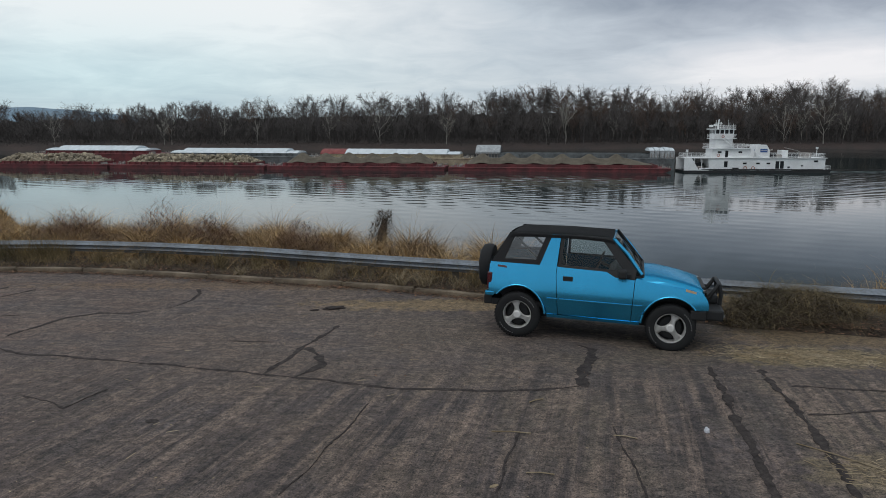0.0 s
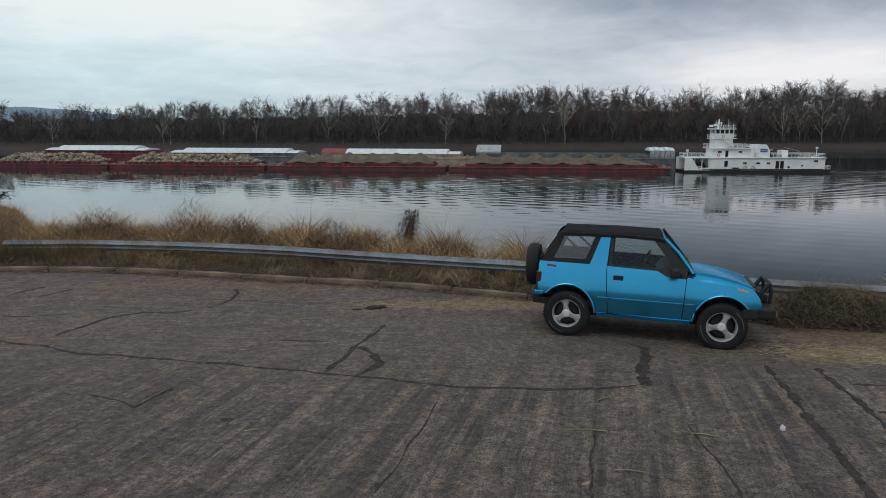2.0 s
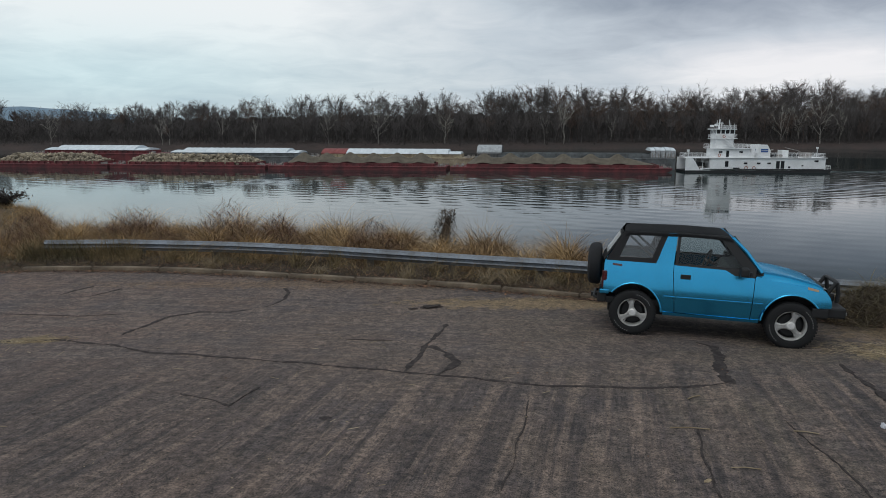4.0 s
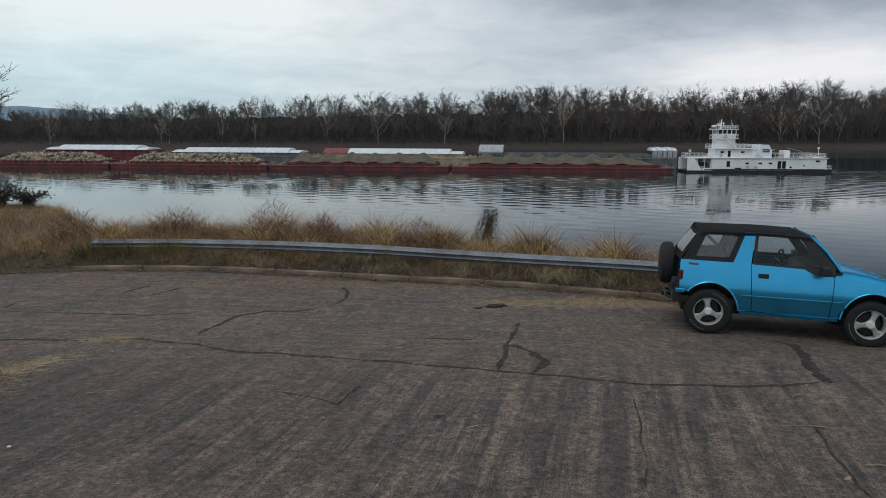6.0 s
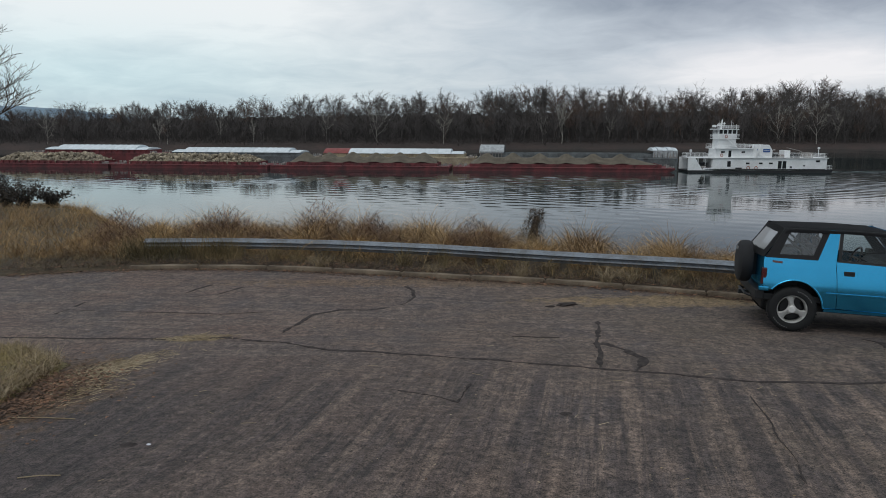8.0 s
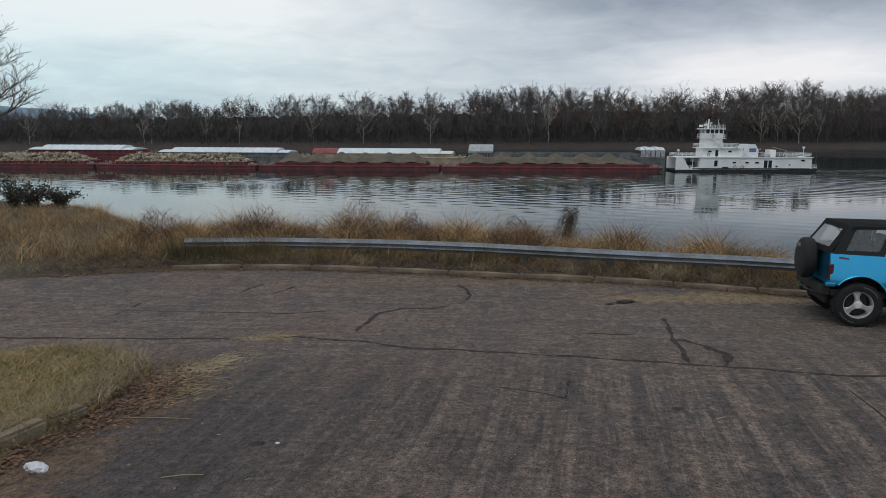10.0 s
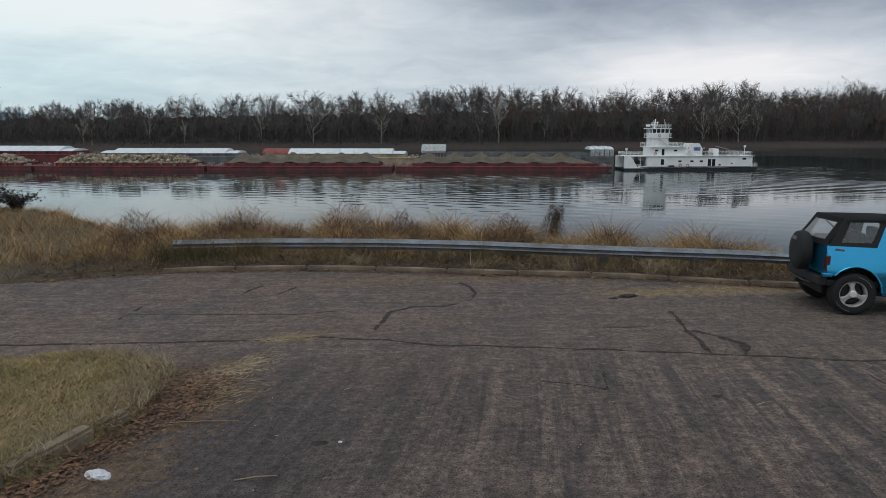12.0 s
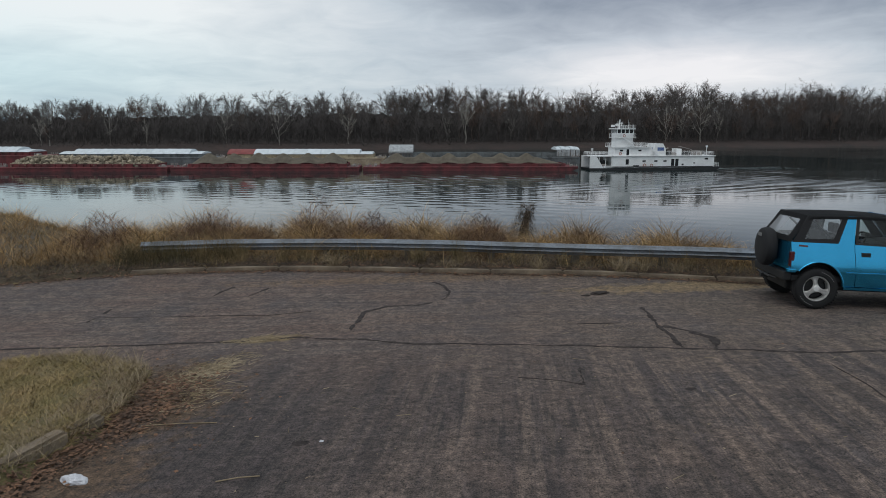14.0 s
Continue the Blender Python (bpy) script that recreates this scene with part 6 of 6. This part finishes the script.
# rough field to the west, on the bank
P, H, D, r = scatter(26000, 41, lambda r: (r.uniform(-30, -9), r.uniform(11, 36)), lambda x, y: (1.0 if edge_y(x) + 0.3 < y < bank_y(x) else 0.0) * (0.25 + 0.75 * clump(x * 0.6, y * 0.6)), lambda x, y, r: r.uniform(0.06, 0.22) + 0.22 * max(0, clump(x, y) - 0.6) * r.random())
blades("field_grass", P, H, D, r.uniform(0.010, 0.022, len(P)), r.uniform(0.2, 1.1, len(P)), M_FIELDGRASS, "short yellowish winter grass on the bank", "grass", seed=7)
P, H, D, r = scatter(9000, 42, lambda r: (r.uniform(-24, -9), r.uniform(14, 30)), lambda x, y: (1.0 if edge_y(x) + 1.2 < y < bank_y(x) + 0.6 else 0.0) * clump(x * 0.8, y * 0.8) ** 2, lambda x, y, r: r.uniform(0.2, 0.95) * (0.4 + 0.8 * clump(x * 0.8, y * 0.8)))
blades("field_tufts", P, H, D, r.uniform(0.008, 0.016, len(P)), r.uniform(0.2, 1.0, len(P)), M_DRY, "rough tan tufts in the bank grass", "grass", seed=8)

P, H, D, r = scatter(4500, 43, lambda r: (lambda x: (x, bank_y(x) + r.normal() * 0.5))(r.uniform(-24, -8)), lambda x, y: 0.15 + 0.85 * clump(x, y), lambda x, y, r: r.uniform(0.15, 0.6) * (0.4 + 0.6 * clump(x, y)))
blades("bank_edge_grass", P, H, D, r.uniform(0.010, 0.020, len(P)), r.uniform(0.2, 1.3, len(P)), M_DRY, "ragged dead grass along the bank's brink", "grass", seed=15)

# lawn on the island
IN = [(x, y) for x, y in ISLAND]


def island_spot(r):
    return r.uniform(-12.4, -9.0), r.uniform(4.6, 9.5)


P, H, D, r = scatter(42000, 51, island_spot, lambda x, y: (1.0 if inside(IN, x, y) else 0.0) * (0.45 + 0.55 * clump(x * 2, y * 2)), lambda x, y, r: r.uniform(0.04, 0.13) * (0.6 + 0.7 * clump(x * 2, y * 2)))
P[:, 2] = [sheet(x, y) - 0.015 for x, y, z in P]
blades("lawn", P, H, D, r.uniform(0.007, 0.014, len(P)), r.uniform(0.3, 1.3, len(P)), M_LAWN, "worn yellow-green winter lawn on the island", "grass", seed=9)


def near_rim(x, y):
    return 1.0 if inside(IN, x, y) and not inside(IN, x + 0.55, y + 0.12) else 0.0


P, H, D, r = scatter(3500, 52, lambda r: (r.uniform(-10.8, -9.0), r.uniform(5.5, 9.5)), near_rim, lambda x, y, r: r.uniform(0.06, 0.24))
blades("lawn_rim", P, H, D, r.uniform(0.005, 0.010, len(P)), r.uniform(0.3, 1.4, len(P)), M_STRAW, "dead straw grass along the lawn's rim", "grass", seed=10)


def flakes(name, spots, size, mat, label, cat, seed, lift=0.012, height=lot):
    """Small curled leaves lying on the ground."""
    r = np.random.default_rng(seed)
    vs, fs = [], []
    for x, y in spots:
        z = height(x, y) + lift * r.uniform(0.3, 2.2)
        a, s = r.uniform(0, 2 * np.pi), size * r.uniform(0.5, 1.3)
        c, d = math.cos(a), math.sin(a)
        t = r.uniform(-0.5, 0.9, 4) * s * 0.5
        n = len(vs)
        for (u, v), dz_ in zip(((-1, 0), (-0.1, 0.55), (1, 0), (0.1, -0.5)), t):
            vs.append((x + (u * c - v * d) * s, y + (u * d + v * c) * s, z + max(dz_, -lift * 0.2)))
        fs += [(n, n + 1, n + 3), (n + 1, n + 2, n + 3)]
    return tagged(mesh_object(name, vs, fs, mat), label, cat, kind="stuff")


r = np.random.default_rng(61)
spots = []
while len(spots) < 3200:
    x = r.uniform(-13.5, 8)
    spots.append((x, edge_y(x) - 0.02 + r.normal() * 0.10 + (0.25 if x > 2.5 else 0)))
flakes("gutter_leaves", spots, 0.035, M_LEAF, "brown fallen leaves along the kerb", "leaves", 62, height=lambda x, y: max(lot(x, y), land(x, y)))
spots = []
while len(spots) < 7500:
    x = r.uniform(-14, 9)
    spots.append((x, edge_y(x) + 0.2 + r.random() * (rail_y(x) - edge_y(x) + 0.2)))
flakes("verge_leaves", spots, 0.035, M_LEAF, "brown fallen leaves matted on the verge", "leaves", 63, height=land)
spots = [(-9.0 + r.normal() * 0.27, 7.6 + r.normal() * 0.45) for k in range(1900)] + [(-9.55 + 0.40 * (y - 5.5) + r.normal() * 0.15, y) for y in r.uniform(3.5, 7.2, 2100)] + [(-8.9 + r.normal() * 0.55, 7.3 + r.normal() * 0.9) for k in range(350)]
flakes("corner_leaves", spots, 0.027, M_LEAF, "brown leaf litter gathered at the lawn corner", "leaves", 64, height=lambda x, y: max(sheet(x, y), lot(x, y)) + 0.006)


def straw_patch(name, cx, cy, rx, ry, turn, n, seed, label):
    """Loose stalks lying flat."""
    r = np.random.default_rng(seed)
    vs, fs = [], []
    c, s = math.cos(turn), math.sin(turn)
    for k in range(n):
        u, v = r.normal() * 0.5 * rx, r.normal() * 0.5 * ry
        x, y = cx + u * c - v * s, cy + u * s + v * c
        a, l, w = turn + r.normal() * 0.9, r.uniform(0.02, 0.08), r.uniform(0.0012, 0.003)
        dx_, dy_ = math.cos(a) * l, math.sin(a) * l
        z = lot(x, y) + 0.004 + r.random() * 0.012
        b = len(vs)
        vs += [(x - dx_ + dy_ / l * w, y - dy_ - dx_ / l * w, z), (x + dx_ + dy_ / l * w, y + dy_ - dx_ / l * w, z + 0.004), (x + dx_ - dy_ / l * w, y + dy_ + dx_ / l * w, z + 0.006), (x - dx_ - dy_ / l * w, y - dy_ + dx_ / l * w, z + 0.004)]
        fs.append((b, b + 1, b + 2, b + 3))
    return tagged(mesh_object(name, vs, fs, M_STRAW), label, "straw", kind="stuff")


straw_patch("loose_straw", -8.6, 8.35, 0.75, 0.28, 0.9, 1300, 71, "loose tan straw swept against the lawn corner")
straw_patch("loose_straw", 5.0, 8.95, 1.2, 0.45, -0.25, 1500, 72, "thin straw scattered over sandy asphalt")
straw_patch("loose_straw", -7.9, 9.75, 0.5, 0.16, 0.1, 260, 73, "thin straw on a patch of sand")
straw_patch("loose_straw", 3.85, 5.15, 0.5, 0.3, -0.6, 260, 74, "pale straw and grit on asphalt")
straw_patch("loose_straw", -4.5, 8.0, 6.5, 3.2, 0.2, 50, 75, "stray stalks blown over the lot")
straw_patch("loose_straw", -8.6, 7.6, 0.5, 0.5, 0.5, 350, 76, "straw on leaf litter at the lawn corner")

# single stalks, chips and rubbish on the asphalt
for a, b in (((0.48, 6.26), (0.86, 6.2)), ((0.71, 5.37), (0.95, 5.33)), ((1.65, 6.13), (1.86, 6.05)), ((0.95, 7.05), (1.12, 7.15)), ((3.3, 5.9), (3.75, 5.35)), ((-8.85, 6.72), (-8.1, 6.62)), ((-7.9, 5.3), (-7.55, 5.32))):
    bm = bmesh.new()
    za, zb = lot(*a) + 0.009, lot(*b) + 0.009
    tube(bm, [(*a, za), ((a[0] + b[0]) / 2, (a[1] + b[1]) / 2 + 0.012, (za + zb) / 2 + 0.004), (*b, zb)], 0.006, 5)
    tagged(part("dry_stalk", bm, M_STRAW), "single pale dry stalk lying on asphalt", "stalk", "stalks on the lot")

M_BAG = material("white_plastic", (0.62, 0.62, 0.66), 0.35, vary=0.2, scale=20, fine=90, bump=0.4, bump_dist=0.01)
M_RAG = material("dark_rag", (0.035, 0.024, 0.02), 0.9, vary=0.4, scale=12, fine=80, bump=0.4)


def lump(name, x, y, sx, sy, sz, seed, mat, label, cat, turn=0.0):
    """A crumpled thing lying on the lot."""
    bm = bmesh.new()
    bmesh.ops.create_icosphere(bm, subdivisions=3, radius=1.0)
    for v in bm.verts:
        k = 1 + 0.35 * noise.noise(v.co * 1.8 + Vector((seed, 0, 0))) + 0.2 * noise.noise(v.co * 4.5 + Vector((0, seed, 0)))
        v.co = Vector((v.co.x * sx * k, v.co.y * sy * k, max(v.co.z * sz * k, -sz * 0.35)))
    ob = part(name, bm, mat)
    ob.matrix_world = pose(x, y, lot(x, y) + sz * 0.33, 0, 0, turn)
    return tagged(ob, label, cat)


lump("plastic_bag", -9.09, 5.58, 0.12, 0.055, 0.05, 1, M_BAG, "crumpled white plastic bag on asphalt", "bag", -20)
lump("rag", -1.95, 11.74, 0.20, 0.09, 0.04, 2, M_RAG, "dark crumpled rag lying on asphalt", "rag", 20)
lump("rag", -2.28, 11.62, 0.10, 0.04, 0.02, 3, M_RAG, "dark crumpled rag lying on asphalt", "rag", 10)
lump("paper_cup", 2.58, 6.2, 0.022, 0.03, 0.035, 4, M_BAG, "small white scrap of litter on asphalt", "litter", 0)
lump("paper_scrap", -7.05, 5.92, 0.02, 0.015, 0.008, 5, M_BAG, "tiny white scrap of paper on asphalt", "litter", 0)
lump("paper_scrap", 0.42, 5.15, 0.045, 0.02, 0.008, 6, M_STRAW, "small tan scrap on asphalt", "litter", 30)
for x, y, s in ((-7.24, 5.92, 0.085), (-3.0, 6.55, 0.07), (-6.1, 6.7, 0.03)):
    bm = bmesh.new()
    bm.faces.new([bm.verts.new((x + s * (1 + 0.25 * noise.noise((a * 2, x, 0))) * math.cos(a), y + 0.6 * s * (1 + 0.3 * noise.noise((a * 2, y, 3))) * math.sin(a), lot(x, y) + 0.005)) for a in np.linspace(0, 2 * math.pi, 20, endpoint=False)])
    tagged(part("oil_stain", bm, M_TAR), "small black tar spot on asphalt", "stain", "tar spots", "structure")
straw_chips = flakes("asphalt_chips", [(r.uniform(-11, 6), r.uniform(3.5, 12)) for k in range(500)], 0.012, M_STRAW, "pale chips and leaf bits strewn over the lot", "litter", 65, 0.006)
dark_chips = flakes("asphalt_leaves", [(r.uniform(-11, 6), 12.6 - abs(r.normal()) * 2.6) for k in range(420)], 0.018, M_LEAF, "stray dead leaves on the lot", "leaves", 66, 0.006)

# brush heap over the eastern rail
hv, hf = [], []
for i in range(25):
    for j in range(13):
        u, v = i / 24, j / 12
        x, y = 4.7 + 2.6 * u, 10.45 + 0.95 * v
        d = max(0, 1 - ((x - 5.95) / 1.15) ** 2 - ((y - 10.98) / 0.48) ** 2) + 0.45 * max(0, 1 - ((x - 5.1) / 0.7) ** 2 - ((y - 10.85) / 0.4) ** 2)
        hv.append((x, y, land(x, y) - 0.04 + 0.46 * d ** 0.8 * (1 + 0.2 * noise.noise((x * 5, y * 5, 0)))))
for i in range(24):
    for j in range(12):
        a = i * 13 + j
        hf.append((a, a + 13, a + 14, a + 1))
heap_ob = tagged(mesh_object("brush_mound", hv, hf, M_SOIL, True), "heap of matted dead vines and brown grass", "brush heap")
pts = [hv[k] for k in range(len(hv)) if hv[k][2] > land(hv[k][0], hv[k][1]) + 0.02]
r = np.random.default_rng(81)
idx = r.integers(0, len(pts), 5600)
P = np.array(pts)[idx] + r.normal(size=(5600, 3)) * (0.06, 0.06, 0.01) - (0, 0, 0.03)
a = r.uniform(0, 2 * np.pi, 5600)
D = np.stack([np.cos(a), np.sin(a) * 0.7 - 0.3], 1)
vine = blades("tangle", P[:3000], r.uniform(0.08, 0.34, 3000), D[:3000] * 1.3, r.uniform(0.005, 0.013, 3000), r.uniform(0.8, 1.9, 3000), M_TWIG, "", "", "", 4, 12)
straw = blades("dead_grass", P[3000:], r.uniform(0.16, 0.55, 2600), D[3000:] * 1.4, r.uniform(0.006, 0.014, 2600), r.uniform(0.6, 1.9, 2600), M_FIELDGRASS, "", "", "", 4, 13)
for o in (vine, straw):
    o.parent = heap_ob

# stump wrapped in dead vine
st = thing("vine_stump", "broken stump wrapped in dark dead vines", "stump")
sx, sy = -1.65, 18.0
bm = bmesh.new()
tube(bm, [(sx - 0.12, sy, land(sx, sy) - 0.3), (sx, sy, 0.1), (sx + 0.1, sy, 0.60)], [0.2, 0.13, 0.07], 9)
part("trunk", bm, M_TWIG, st)
r = np.random.default_rng(91)
n = 1500
t = r.random(n)
a = r.uniform(0, 2 * np.pi, n)
P = np.stack([sx - 0.14 + 0.24 * t + np.cos(a) * (0.52 - 0.32 * t) * r.uniform(0.4, 1, n), sy + np.sin(a) * (0.34 - 0.2 * t), -0.4 + t * 1.18], 1)
o = blades("vines", P, r.uniform(0.07, 0.28, n), r.normal(size=(n, 2)) * 0.8, r.uniform(0.008, 0.02, n), r.uniform(0.8, 2.2, n), M_TWIG, "", "", "", 3, 14)
o.parent = st

# dark-leaved shrub on the western bank
M_SHRUB = material("dark_leaf", (0.045, 0.032, 0.028), 0.7, vary=0.3, bump=0, island=0.6, dark=(0.03, 0.028, 0.02))
for cx, cy, wide, high in ((-24.4, 32, 1.5, 1.5), (-22.4, 32.3, 1.2, 0.95), (-23.3, 31.6, 1.3, 1.15), (-26.6, 31, 1.6, 1.6)):
    sh = thing("shrub", "low shrub with dark withered leaves on the bank", "shrub", "shrubs on the bank")
    r = np.random.default_rng(int(abs(cx * 10)))
    bm = bmesh.new()
    ends = []
    z0 = land(cx, cy)
    for k in range(26):
        a = r.uniform(0, 2 * np.pi)
        e = (cx + math.cos(a) * wide * r.uniform(0.3, 1), cy + math.sin(a) * wide * 0.6 * r.uniform(0.2, 1), z0 + high * r.uniform(0.45, 1.0))
        m_ = (cx + (e[0] - cx) * 0.4, cy + (e[1] - cy) * 0.4, z0 + (e[2] - z0) * 0.6)
        tube(bm, [(cx + (e[0] - cx) * 0.1, cy, z0 - 0.1), m_, e], [0.02, 0.014, 0.006], 5)
        ends += [(m_, e)]
    part("stems", bm, M_TWIG, sh)
    spots_v, spots_f = [], []
    for m_, e in ends:
        for k in range(48):
            t = r.uniform(-0.8, 1.0)
            c = Vector(m_).lerp(Vector(e), t) + Vector(r.normal(size=3) * 0.09)
            u, w = Vector(r.normal(size=3)).normalized() * r.uniform(0.05, 0.09), Vector(r.normal(size=3)).normalized() * 0.035
            b_ = len(spots_v)
            spots_v += [c - u, c + w, c + u, c - w]
            spots_f.append((b_, b_ + 1, b_ + 2, b_ + 3))
    lf = mesh_object("leaves", spots_v, spots_f, M_SHRUB)
    lf.parent = sh
    tagged(lf, kind="stuff")

# bare tree whose branches reach in from the west
tree = thing("bare_tree", "leafless grey tree with drooping twigs on the bank", "tree")
segs = bare_tree(77, 10.2, 1.0, 6, 0.2)
tx, ty = -27.2, 33.0
off = Vector((tx, ty, land(tx, ty)))
bm = bmesh.new()
for p, q, r0, r1 in segs:
    if r0 > 0.03:
        tube(bm, [p + off, q + off], [r0, r1], 6, False)
part("trunk", bm, M_TWIG, tree)
v = strip_mesh([(p, q, a_, b_) for p, q, a_, b_ in segs if a_ <= 0.03], 0.008, 4) + np.array(off)
tw = joined("twigs", [v], M_TWIG)
tw.parent = tree
tagged(tw, kind="stuff")
